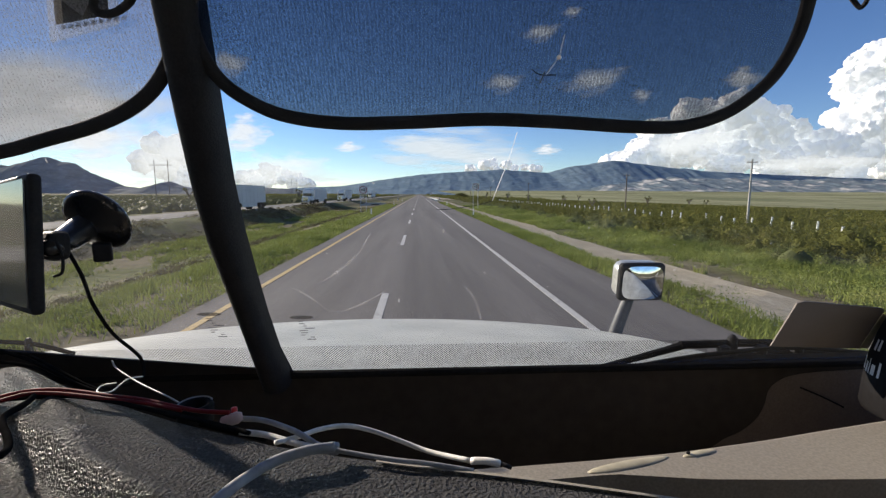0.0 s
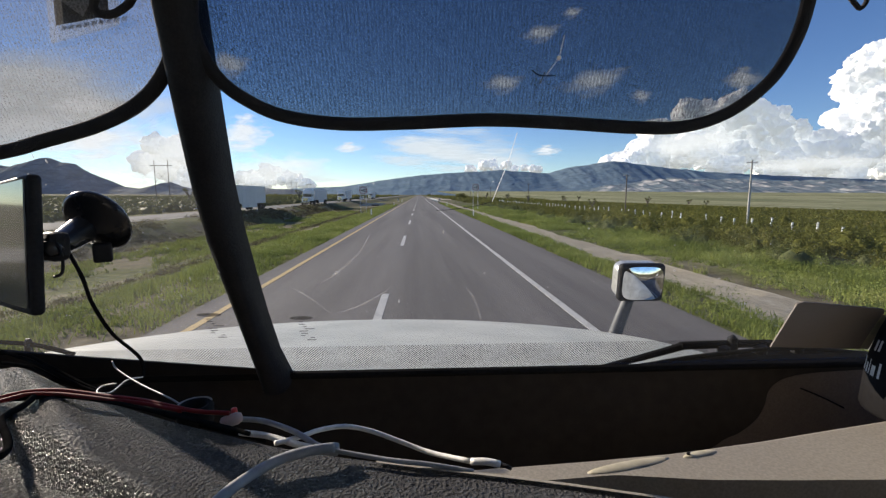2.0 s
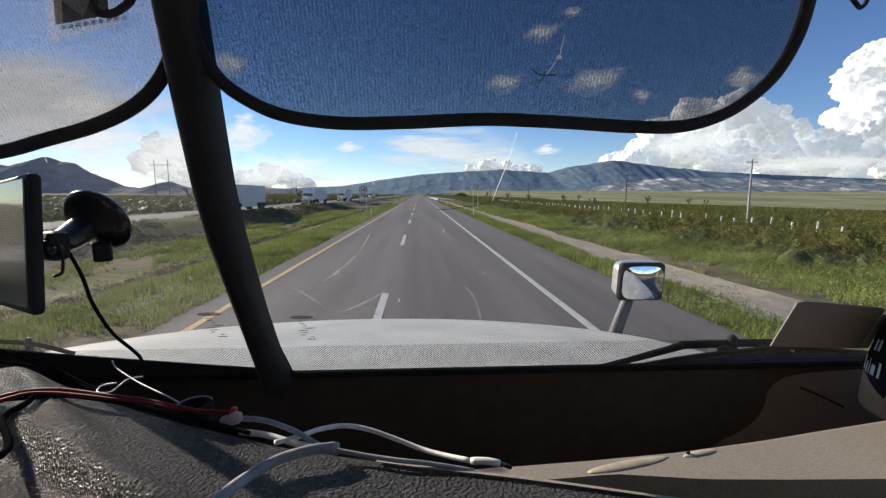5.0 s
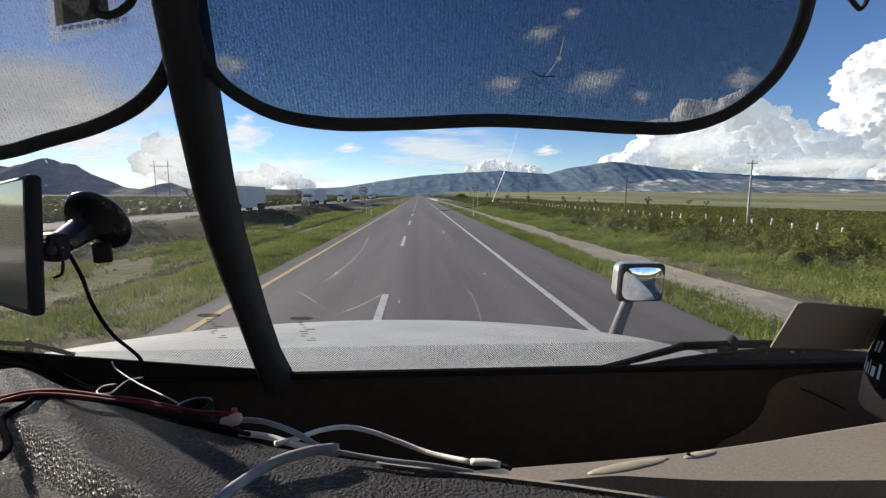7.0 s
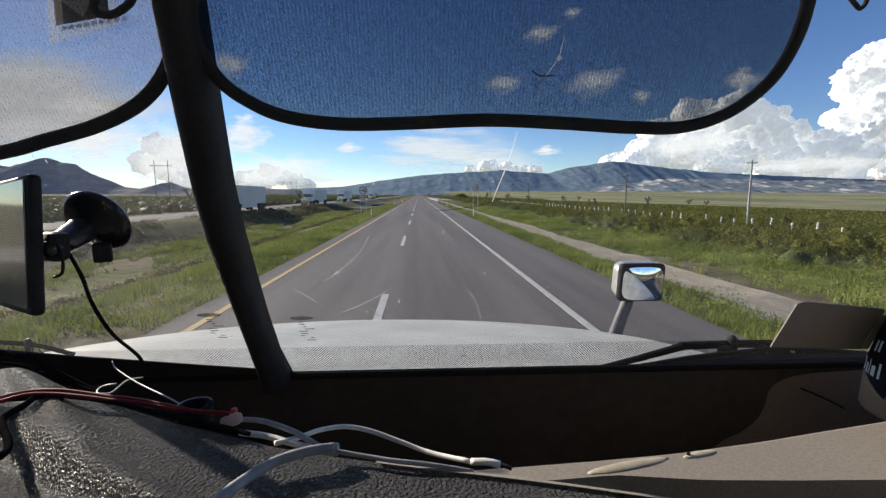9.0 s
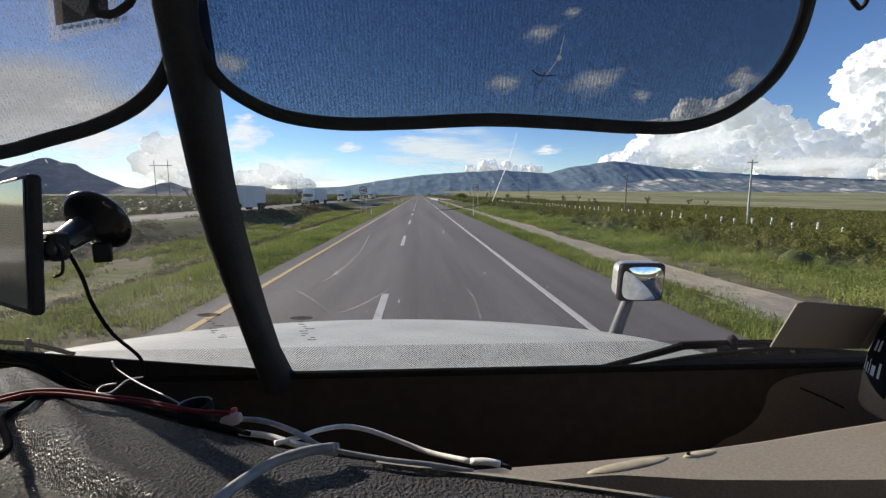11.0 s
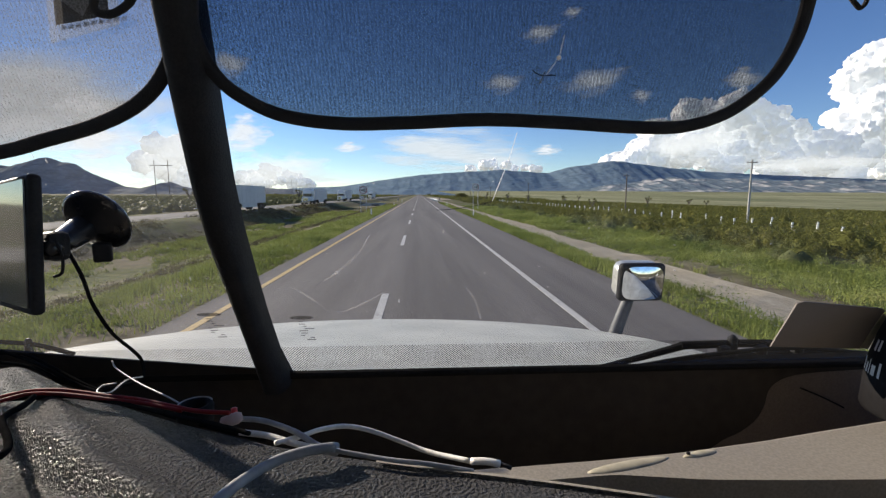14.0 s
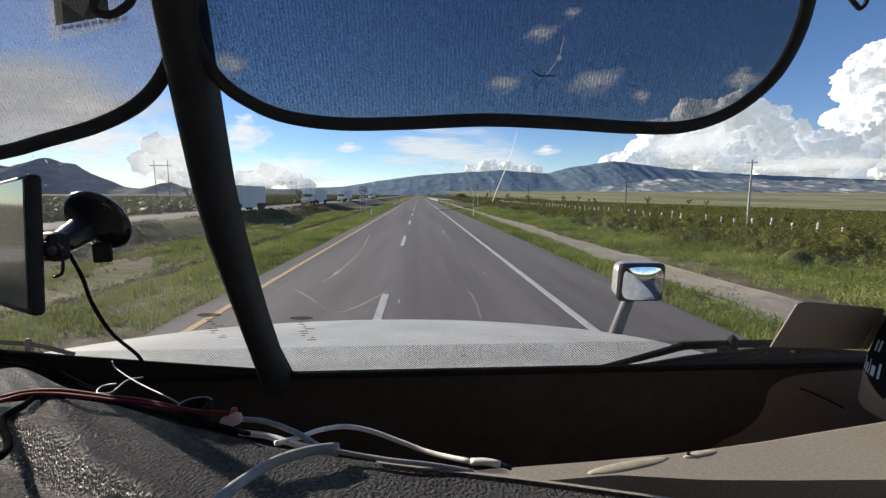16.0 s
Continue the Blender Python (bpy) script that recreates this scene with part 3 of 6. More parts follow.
def wisp_mat(name, scale, amount, tone, seed, squeeze=1.5, bias=-1.75, turn=14):
    """Thin torn cloud: dense in the middle, frayed towards its edge."""
    m = bpy.data.materials.new(name)
    m.use_nodes = True
    n, l = m.node_tree.nodes, m.node_tree.links
    n.remove(n["Principled BSDF"])
    co, mp, a, gr, mul, mr = (n.new("ShaderNodeTexCoord"), n.new("ShaderNodeMapping"), n.new("ShaderNodeTexNoise"), n.new("ShaderNodeTexGradient"),
                              n.new("ShaderNodeMath"), n.new("ShaderNodeMapRange"))
    gr.gradient_type = "SPHERICAL"
    l.new(co.outputs["UV"], gr.inputs["Vector"])
    mp.inputs["Location"].default_value = (seed * 3.1, seed * 1.7, 0)
    mp.inputs["Scale"].default_value, mp.inputs["Rotation"].default_value = (0.7, squeeze, 1), (0, 0, radians(turn))
    l.new(co.outputs["UV"], mp.inputs["Vector"]), l.new(mp.outputs[0], a.inputs["Vector"])
    a.inputs["Scale"].default_value, a.inputs["Detail"].default_value, a.inputs["Roughness"].default_value = scale, 9.0, 0.62
    mul.operation = "MULTIPLY_ADD"
    mul.inputs[1].default_value, mul.inputs[2].default_value = 3.6, bias
    l.new(a.outputs["Fac"], mul.inputs[0])
    ad = n.new("ShaderNodeMath")
    fade = n.new("ShaderNodeMath")
    fade.operation = "MULTIPLY_ADD"
    fade.inputs[1].default_value, fade.inputs[2].default_value = 1.9, -0.75
    l.new(gr.outputs["Fac"], fade.inputs[0])
    l.new(mul.outputs[0], ad.inputs[0]), l.new(fade.outputs[0], ad.inputs[1])
    mr.inputs[1].default_value, mr.inputs[2].default_value, mr.inputs[3].default_value, mr.inputs[4].default_value = 0.0, 0.85, 0.0, amount
    l.new(ad.outputs[0], mr.inputs[0])
    # the veil's daylight is emitted by the sheet itself
    t, e, x = n.new("ShaderNodeBsdfTransparent"), n.new("ShaderNodeEmission"), n.new("ShaderNodeMixShader")
    e.inputs["Color"].default_value, e.inputs["Strength"].default_value = (*tone, 1), 1.0
    l.new(mr.outputs[0], x.inputs[0]), l.new(t.outputs[0], x.inputs[1]), l.new(e.outputs[0], x.inputs[2])
    l.new(x.outputs[0], n["Material Output"].inputs["Surface"])
    return m


def wisp(x0, z0, x1, z1, y, m, label, lean=0.0, grow=0.12):
    """A veil of cloud far off: an upright sheet, frayed by its material."""
    bm = bmesh.new()
    uv = bm.loops.layers.uv.new("UVMap")
    gx, gz0 = (x1 - x0) * grow, (z1 - z0) * grow
    x0, x1, z0, z1 = x0 - gx, x1 + gx, z0 - gz0, z1 + gz0
    cs = [(x0, z0, -1, -1), (x1, z0 + lean, 1, -1), (x1, z1 + lean, 1, 1), (x0, z1, -1, 1)]
    f = bm.faces.new([bm.verts.new((c[0], y, c[1])) for c in cs])
    for lp, c in zip(f.loops, cs):
        lp[uv].uv = (c[2], c[3])
    ob = part("wispy_cloud", bm, m)
    ob.visible_shadow = False
    return tagged(ob, label, "cloud", kind="structure")


W1 = wisp_mat("thin white veil", 2.4, 0.8, (0.54, 0.63, 0.74), 1)
W2 = wisp_mat("frayed cloud", 3.4, 0.9, (0.62, 0.69, 0.79), 2)
W5 = wisp_mat("faint frayed cloud", 1.7, 0.8, (0.62, 0.70, 0.82), 6, 1.3, -2.0, -32)
W3 = wisp_mat("grey cloud sheet", 1.3, 0.95, (0.46, 0.52, 0.60), 3, 0.8)
# W6 glows more, to lift the grey shaded fronts of the cumulus
W6 = wisp_mat("glowing cloud haze", 2.6, 0.7, (0.68, 0.75, 0.83), 9, 0.8)
W4 = wisp_mat("bright cloud edge", 2.6, 0.8, (0.62, 0.68, 0.77), 4, 0.8)
wisp(-593.8, 233.5, 699.4, 718.2, 4700, W1, "thin white cloud veil above the road's end")
wisp(-8.403, 194.4, 1454.1, 492.4, 4705, W1, "low white cloud bank above the mountain crest")
wisp(-2077.9, 343.7, -1432.9, 853.0, 4710, W2, "frayed white cloud beside the pillar")
wisp(-909.6, 405.9, -530.4, 550.9, 4712, W2, "small frayed cloud")
wisp(-1983.8, 58.4, -709.2, 349.4, 4714, W1, "hazy white cloud along the horizon")
wisp(-3218.7, 29.135, -1855.0, 345.0, 4716, W1, "hazy white cloud along the horizon")
wisp(-4816.0, 250.8, -2535.3, 1007.6, 4718, W4, "bright torn cloud over the hills")
wisp(-5466.9, 466.8, -3107.0, 1296.4, 4720, W3, "grey cloud bank over the hills", 100)
wisp(-3723.2, 198.0, -2738.6, 841.4, 4717, W2, "bright cloud under the grey bank")
wisp(-3804.1, 722.7, -2912.2, 1057.5, 4719, W4, "bright cloud head over the hills")
wisp(-2199.7, 1147.5, -1570.8, 1561.5, 4724, W5, "torn cloud seen through the shade", -120)
wisp(552.8, 970.4, 1196.7, 1317.1, 4726, W5, "frayed cloud seen through the shade")
wisp(1299.2, 852.7, 2368.2, 1323.5, 4728, W5, "frayed slanting cloud seen through the shade", 180)
wisp(2176.7, 931.1, 2530.3, 1183.4, 4730, W5, "small frayed cloud seen through the shade", -40)
wisp(959.0, 1460.3, 1569.7, 1759.1, 4732, W5, "small frayed cloud seen through the shade", 80)
wisp(1423.2, 1746.0, 1741.0, 1939.1, 4734, W5, "small frayed cloud seen through the shade", 30)
wisp(3220.5, 1106.7, 3670.9, 1333.2, 4736, W5, "small frayed cloud seen through the shade", -30)
wisp(-5266.5, 249.4, -2119.6, 1691.7, 4745, W3, "grey cloud bank over the hills")
wisp(-3671.5, 615.8, -2814.5, 1089.3, 4741, W4, "bright cloud head over the hills")
wisp(-600.3, 204.9, 1308.4, 711.0, 4747, W1, "broad white cloud above the end of the road")
wisp(3189.1, 1078.1, 3727.1, 1375.2, 4732, W2, "small frayed cloud")
wisp(2119.0, 272.4, 3092.2, 725.0, 4734, W6, "bright cloud edge at the mountain crest")
wisp(1848.4, 225.1, 2959.7, 649.9, 3900, W6, "torn lower edge of the cumulus bank")
wisp(2585.2, 137.3, 4659.4, 397.5, 3905, W6, "torn lower edge of the cumulus bank")
wisp(1162.2, 388.1, 1553.9, 537.4, 4736, W2, "small frayed cloud")


# added glowing sheets that brighten the two backlit clouds behind them
wisp(-2331.6, 0.97, -1526.0, 579.6, 3700, W6, "glowing sheet brightening the cumulus cloud", grow=0.45)
wisp(-1584.1, 0.955, -782.4, 341.7, 3705, W6, "glowing sheet brightening the low cumulus cloud", grow=0.35)


# ---- the truck's cab ----
CX = -0.167                                     # the truck's middle
UP = Vector((0, -0.41710, 0.90886))                      # up the windscreen
IN = Vector((0, -0.90886, -0.41710))                     # from the windscreen into the cab
FOOT = Vector((0, 0.5000, 1.9458))                    # the foot of the glass


def on_glass(x, s, off=0.0):
    """A point x to the right and s up the windscreen, off metres inside it."""
    return FOOT + Vector((x, 0, 0)) + UP * s + IN * off


L, R, TOP = CX - 1.12, CX + 1.12, 0.72
head = on_glass(0, TOP)
HEAD_Z = head.z - 0.02
tagged(part("ceiling", block((L, -1.3, head.z + 0.02), (R, head.y, head.z + 0.06)), HEADLINER), "light grey cab roof lining", "ceiling", kind="structure")
tagged(part("wall_back", block((L, -1.34, 0.9), (R, -1.3, head.z + 0.06)), HEADLINER), "light grey cab rear wall", "wall", kind="structure")
tagged(part("floor", block((L, -1.3, 0.86), (R, 0.42, 0.9)), BLACK_RUBBER), "black rubber cab floor", "floor", kind="structure")
for side, x in (("left", L), ("right", R)):
    w = thing("wall_" + side, "light grey cab side with a window opening", "wall", kind="structure")
    x0, x1 = (x - 0.04, x) if side == "left" else (x, x + 0.04)
    part("door_panel", block((x0, -1.3, 0.9), (x1, 0.48, 1.98)), HEADLINER, w)
    part("window_head", block((x0, -1.3, HEAD_Z), (x1, head.y, head.z + 0.06)), HEADLINER, w)
    part("rear_post", block((x0, -1.3, 1.98), (x1, -0.72, HEAD_Z)), HEADLINER, w)
    part("front_post", slab([(x0, 0.44, 1.98), (x0, 0.50, 1.98), (x0, head.y + 0.06, HEAD_Z), (x0, head.y, HEAD_Z)], 0.04, (1, 0, 0)), HEADLINER, w)
tagged(part("windscreen_header", slab([on_glass(L, TOP - 0.02, -0.02), on_glass(R, TOP - 0.02, -0.02), on_glass(R, TOP + 0.06, -0.02), on_glass(L, TOP + 0.06, -0.02)], 0.05, IN), BLACK_PLASTIC),
       "black trim above the windscreen", "trim", kind="structure")


def pane(x0, x1, material, label):
    w = part("windscreen", slab([on_glass(x0, 0, 0), on_glass(x1, 0, 0), on_glass(x1, TOP, 0), on_glass(x0, TOP, 0)], 0.006, -IN), material)
    w.visible_shadow = False
    return tagged(w, label, "windscreen", kind="structure")


pane(L, CX - 0.006, GLASS_DUSTY, "dusty driver's windscreen pane")
pane(CX + 0.006, R, GLASS, "clear passenger's windscreen pane with stone chips")


def dot_band(x0, x1, s0, s1):
    bm = bmesh.new()
    uv = bm.loops.layers.uv.new("UVMap")
    cs = [(x0, s0), (x1, s0), (x1, s1), (x0, s1)]
    f = bm.faces.new([bm.verts.new(on_glass(*c, 0.002)) for c in cs])
    for lp, c in zip(f.loops, cs):
        lp[uv].uv = c
    ob = part("dot_band", bm, FRIT_DOTS)
    ob.visible_shadow = False
    return tagged(ob, "fine black dots printed along the windscreen's foot", "trim", kind="structure")


dot_band(-0.52, CX - 0.002, 0.001, 0.041)
dot_band(CX + 0.002, 0.34, 0.001, 0.041)

# centre pillar between the panes
pillar = thing("windscreen_pillar", "black centre pillar between the two windscreen panes", "pillar", kind="structure")
# its edges lean a little, as the post widens towards the roof
edge_l = [(-0.178, 0.0), (-0.178, 0.024), (-0.181, 0.073), (-0.190, 0.194), (-0.189, 0.271), (-0.178, 0.376)]
edge_r = [(-0.146, -0.001), (-0.157, 0.052), (-0.162, 0.181), (-0.160, 0.264), (-0.148, 0.376)]
prof = [(0.0, -0.008), (0.0, 0.018), (0.12, 0.025), (0.33, 0.029), (0.67, 0.029), (0.85, 0.025), (0.97, 0.016), (1.0, 0.0)]
by_s = lambda rows, s: float(np.interp(s, [p[1] for p in rows], [p[0] for p in rows]))
bm = bmesh.new()
rows_p = []
for s in (-0.004, 0.01, 0.04, 0.09, 0.14, 0.19, 0.24, 0.3, 0.4, TOP):
    xl, xr = by_s(edge_l, s), by_s(edge_r, s)
    rows_p.append([bm.verts.new(on_glass(xl + (xr - xl) * a, s, o)) for a, o in prof])
for a, b2 in zip(rows_p, rows_p[1:]):
    for j in range(len(prof) - 1):
        bm.faces.new((a[j], a[j + 1], b2[j + 1], b2[j]))
bmesh.ops.recalc_face_normals(bm, faces=bm.faces)
part("cover", bm, BLACK_PLASTIC, pillar, smooth=True)


def sunshade(name, outline, material, label, off=0.016):
    """A mesh shade on a springy wire hoop bound in black tape."""
    t = thing(name, label, "sunshade")
    rim = smooth_line([on_glass(*p, off) for p in outline], 10)
    bm = bmesh.new()
    mid = bm.verts.new(sum(rim, Vector()) / len(rim))
    vs = [bm.verts.new(p) for p in rim]
    for a, b2 in zip(vs, vs[1:] + vs[:1]):
        bm.faces.new((mid, a, b2))
    part("mesh", bm, material, t)
    part("binding", tube(rim + [rim[0]], 0.0054, 10, 1, 0.6, IN), BLACK_CLOTH, t, "black tape binding", smooth=True)
    return t


right_shade = [(-0.148, 0.396), (-0.157, 0.366), (-0.156, 0.345), (-0.148, 0.326), (-0.133, 0.312), (-0.106, 0.299), (-0.063, 0.293), (-0.009, 0.294), (0.054, 0.297), (0.118, 0.295), (0.175, 0.292), (0.218, 0.293), (0.252, 0.305), (0.276, 0.329), (0.284, 0.356), (0.282, 0.384), (0.272, 0.413), (0.236, 0.439), (0.165, 0.45), (0.057, 0.45), (-0.048, 0.444), (-0.119, 0.427)]
left_shade = [(-0.152, 0.396), (-0.165, 0.363), (-0.185, 0.33), (-0.211, 0.307), (-0.248, 0.29), (-0.291, 0.278), (-0.329, 0.268), (-0.399, 0.256), (-0.481, 0.246), (-0.545, 0.253), (-0.557, 0.289), (-0.526, 0.342), (-0.446, 0.407), (-0.349, 0.428), (-0.25, 0.434), (-0.176, 0.431)]
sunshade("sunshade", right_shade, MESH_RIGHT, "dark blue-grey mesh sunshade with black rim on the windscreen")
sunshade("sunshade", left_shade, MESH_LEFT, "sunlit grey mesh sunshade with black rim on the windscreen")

# sill under the glass, deck and near dashboard pad
sill = thing("dashboard_sill", "glossy black sill panel below the windscreen", "sill", kind="structure")
DECK_Z, WELL_Z = 1.933, 1.70
# the deck's far edge, beyond which the well in front of the glass opens
deck_edge = [(-1.3, 0.30), (-0.3, 0.30)] + [(p[0], p[1]) for p in ((0.007, 0.326, 1.933), (0.07, 0.328, 1.933), (0.142, 0.333, 1.933), (0.218, 0.341, 1.933), (0.304, 0.355, 1.933), (0.369, 0.368, 1.933), (0.453, 0.384, 1.933))] + [(0.97, 0.43)]
part("panel", slab([(L, 0.497, FOOT.z - 0.002), (R, 0.497, FOOT.z - 0.002), (R, 0.497, WELL_Z), (L, 0.497, WELL_Z)], 0.01, (0, 1, 0)), BLACK_GLOSS, sill)
part("end_panel", slab(smooth_line([(0.627, 0.4962, 1.938), (0.546, 0.4962, 1.935), (0.48, 0.4962, 1.932), (0.446, 0.4962, 1.926), (0.428, 0.4962, 1.912), (0.424, 0.4962, 1.893), (0.415, 0.4962, 1.874), (0.395, 0.4962, 1.857), (0.367, 0.4962, 1.842), (0.34, 0.4962, 1.798), (0.648, 0.4962, 1.786)], 4), 0.0006, (0, 1, 0)), END_BROWN, sill, "dark brown end of the sill panel")
part("crease", tube([(0.464, 0.492, 1.915), (0.49, 0.492, 1.904), (0.521, 0.491, 1.889)], 0.0011, 6, 4), BLACK_RUBBER, sill, "dark moulded crease")
part("glass_border", slab([on_glass(p[0], p[1], 0.004) for p in ((-0.599, 0.066), (-0.443, 0.048), (-0.373, 0.037), (-0.306, 0.028), (-0.247, 0.02), (-0.199, 0.014), (-0.144, 0.007), (-0.146, -0.007), (-0.653, -0.016))], 0.002, IN), BLACK_GLOSS, sill, "black border along the foot of the glass")
part("well_floor", block((L, 0.15, WELL_Z - 0.02), (R, 0.497, WELL_Z)), BLACK_RUBBER, sill)
part("seal", tube([(L, FOOT.y - 0.004, FOOT.z - 0.002), (0, FOOT.y - 0.004, FOOT.z - 0.002), (R, FOOT.y - 0.004, FOOT.z - 0.002)], 0.005, 8, 8), BLACK_RUBBER, sill)

deck = thing("dashboard_deck", "taupe moulded plastic dashboard deck before the windscreen", "dashboard", kind="structure")


# the deck's near edge; sunken gap to the pad added to shape a shadow band
near_edge = [(-1.3, 0.05), (-0.1, 0.05)] + [(p[0], p[1]) for p in ((0.07, 0.329, 1.933), (0.131, 0.317, 1.933), (0.177, 0.31, 1.933), (0.218, 0.304, 1.933), (0.282, 0.3, 1.933), (0.356, 0.297, 1.933))] + [(0.97, 0.27)]


def deck_top(u, v):
    x = L + (R - L) * u
    y0 = min(lerp(near_edge, x), lerp(deck_edge, x) - 0.02)
    y = y0 + (lerp(deck_edge, x) - y0) * v
    return (x, y, DECK_Z - 0.004 * max(0, (v - 0.96) / 0.04) ** 2)


part("top", sheet(deck_top, 160, 40), BEIGE, deck, smooth=True)
part("shade_step_face", sheet(lambda u, v: (L + (R - L) * u, deck_top(u, 0)[1], DECK_Z - 0.05 * v), 160, 1), BEIGE, deck)
part("shade_gap_floor", sheet(lambda u, v: (L + (R - L) * u, -0.05 + (deck_top(u, 0)[1] + 0.05) * v, DECK_Z - 0.05), 160, 2), BEIGE, deck)
LUG = mat("pale cream of sunlit lugs and paper", (0.40, 0.36, 0.25), (0.46, 0.42, 0.31), 30, 0.5)
# raised mouldings; the sun on them is put into their pale colour
for (lx, ly, lz), lw, lh in (((0.168, 0.325, 1.934), 0.042, 0.0062), ((0.235, 0.337, 1.934), 0.019, 0.0042)):
    m = Matrix.Translation((lx, ly, DECK_Z)) @ Euler((0, 0, 0.22)).to_matrix().to_4x4() @ Matrix.Diagonal((lw, lh, 1, 1))
    part("sunlit_lug", lathe([(1.0, -0.0004), (0.8, 0.0006), (0.5, 0.0011), (0.2, 0.0013), (0.0, 0.0013)], m, 28), LUG, deck, "raised moulding, sunlight in its pale colour", smooth=True)
part("screw", lathe([(0.0016, 0.0), (0.0014, 0.0026), (0.0, 0.0028)], Matrix.Translation((0.224, 0.336, 1.933)), 12), STEEL_DARK, deck, "small dark screw")
part("front_face", sheet(lambda u, v: (L + (R - L) * u, lerp(deck_edge, L + (R - L) * u), DECK_Z - 0.004 - 0.22 * v), 60, 1), BEIGE, deck)

# near pad: the ridge runs from the left front to the right
pad = thing("dashboard_pad", "grey grained vinyl dashboard pad with cables lying on it", "dashboard", kind="structure")
RIDGE = [(-1.1, 0.42), (-0.6, 0.37), (-0.36, 0.335), (-0.289, 0.309, 2.03), (-0.248, 0.294, 2.03), (-0.2, 0.267, 2.03), (-0.135, 0.234, 2.03), (-0.073, 0.207, 2.03), (-0.038, 0.196, 2.03), (0.004, 0.185, 2.03), (0.038, 0.177, 2.03), (0.061, 0.171, 2.03), (0.082, 0.165, 2.03), (0.103, 0.159, 2.03), (0.124, 0.155, 2.03), (0.175, 0.144, 2.03), (0.5, 0.10), (0.95, 0.10)]
RIDGE = [(p[0], p[1]) for p in RIDGE]


CREASE_A, CREASE_B = Vector((-0.228, 0.241, 2.03)), Vector((-0.109, 0.169, 2.03))


def pad_z(x, y):
    """The pad's top: nearly level, with a step down to the driver's side and a fold beyond it."""
    d = CREASE_B - CREASE_A
    s = ((x - CREASE_A.x) * d.y - (y - CREASE_A.y) * d.x) / math.hypot(d.x, d.y)
    z = 2.03 + 0.0035 * math.exp(-((s + 0.002) / 0.006) ** 2) - 0.013 * sstep(0.0, 0.008, s) + 0.008 * sstep(0.010, 0.05, s)
    f = (x + 0.2136) * 0.653 + (y - 0.2539) * 0.757
    return z + 0.006 * math.exp(-(f / 0.008) ** 2) * sstep(0.196, 0.222, y) * sstep(-0.10, -0.17, x)


def pad_top(u, v):
    x = lerp([(0, L), (0.1, -0.36), (0.9, 0.2), (1, R)], u)
    v = lerp([(0, 0), (0.15, 0.6), (1, 1)], v)
    back = -0.25
    y = back + (lerp(RIDGE, x) - back) * v
    drop = 0.002 * max(0, (v - 0.97) / 0.03) ** 2
    return (x, y, pad_z(x, y) - drop)


part("top", sheet(pad_top, 320, 120), VINYL, pad, smooth=True)
# light caught along the pad's edge is put in as a taupe strip
part("welt", sheet(lambda u, v: (-0.02 + 0.9 * u, lerp(RIDGE, -0.02 + 0.9 * u) - 0.0045 + 0.0045 * v, pad_z(-0.02 + 0.9 * u, lerp(RIDGE, -0.02 + 0.9 * u)) + 0.0008 - 0.002 * v * v), 90, 3), BEIGE, pad, "welt with its lit edge in paler taupe", smooth=True)
part("front_face", sheet(lambda u, v: (L + (R - L) * u, lerp(RIDGE, L + (R - L) * u), pad_z(L + (R - L) * u, lerp(RIDGE, L + (R - L) * u)) - 0.002 - 0.16 * v), 200, 1), VINYL, pad)

# ---- hood, hood mirror, wipers ----
hood = thing("truck_hood", "long white truck hood with light road dust", "hood")


def hood_z(x, y):
    d = abs(x - CX + 0.02)
    return 1.878 - 0.185 * (y - 0.62) - 0.10 * max(0, y - 1.3) ** 2 - 0.075 * d ** 2.2 - 0.5 * max(0, d - 0.95) ** 2


part("top_panel", sheet(lambda u, v: (CX - 1.18 + 2.36 * u, 0.60 + 1.5 * v, hood_z(CX - 1.18 + 2.36 * u, 0.60 + 1.5 * v)), 60, 40), HOOD_PAINT, hood, smooth=True)
part("nose", sheet(lambda u, v: (CX - 1.18 + 2.36 * u, 2.1 + 0.2 * math.sin(v * 1.5), hood_z(CX - 1.18 + 2.36 * u, 2.1) - 1.1 * v), 40, 8), HOOD_PAINT, hood, smooth=True)
for x, n in ((CX - 1.18, "side_panel"), (CX + 1.18, "side_panel")):
    part(n, sheet(lambda u, v: (x, 0.6 + (1.5 + 0.2 * math.sin(v * 1.5)) * u, hood_z(x, 0.6 + 1.5 * u) - 1.1 * v), 20, 8), HOOD_PAINT, hood, smooth=True)
part("cowl", block((L, 0.515, 1.84), (R, 0.61, 1.895), 0.012), BLACK_RUBBER, hood, "black plastic cowl")
part("cowl_cover", slab([on_glass(0.185, -0.044, -0.02), on_glass(0.272, -0.039, -0.02), on_glass(0.338, -0.026, -0.02), on_glass(0.42, -0.017, -0.02), on_glass(0.658, -0.014, -0.02), on_glass(0.698, -0.07, -0.02), on_glass(0.188, -0.053, -0.02)], 0.008, -IN), BLACK_RUBBER, hood, "black rubber cowl cover")

STALK = mat("grey painted mirror stalk", (0.07, 0.075, 0.085), (0.10, 0.105, 0.115), 12, 0.5)
SHELL = mat("satin silver mirror shell", (0.50, 0.50, 0.48), (0.60, 0.60, 0.58), 12, 0.3, metal=0.5)
hm = thing("hood_mirror", "silver-backed hood mirror on a grey stalk", "mirror", at=(0, 0, 0))
mc = Vector((0.802, 1.55, 1.834))
MT = Matrix.Translation(mc) @ Euler((radians(6), 0, radians(-1))).to_matrix().to_4x4()
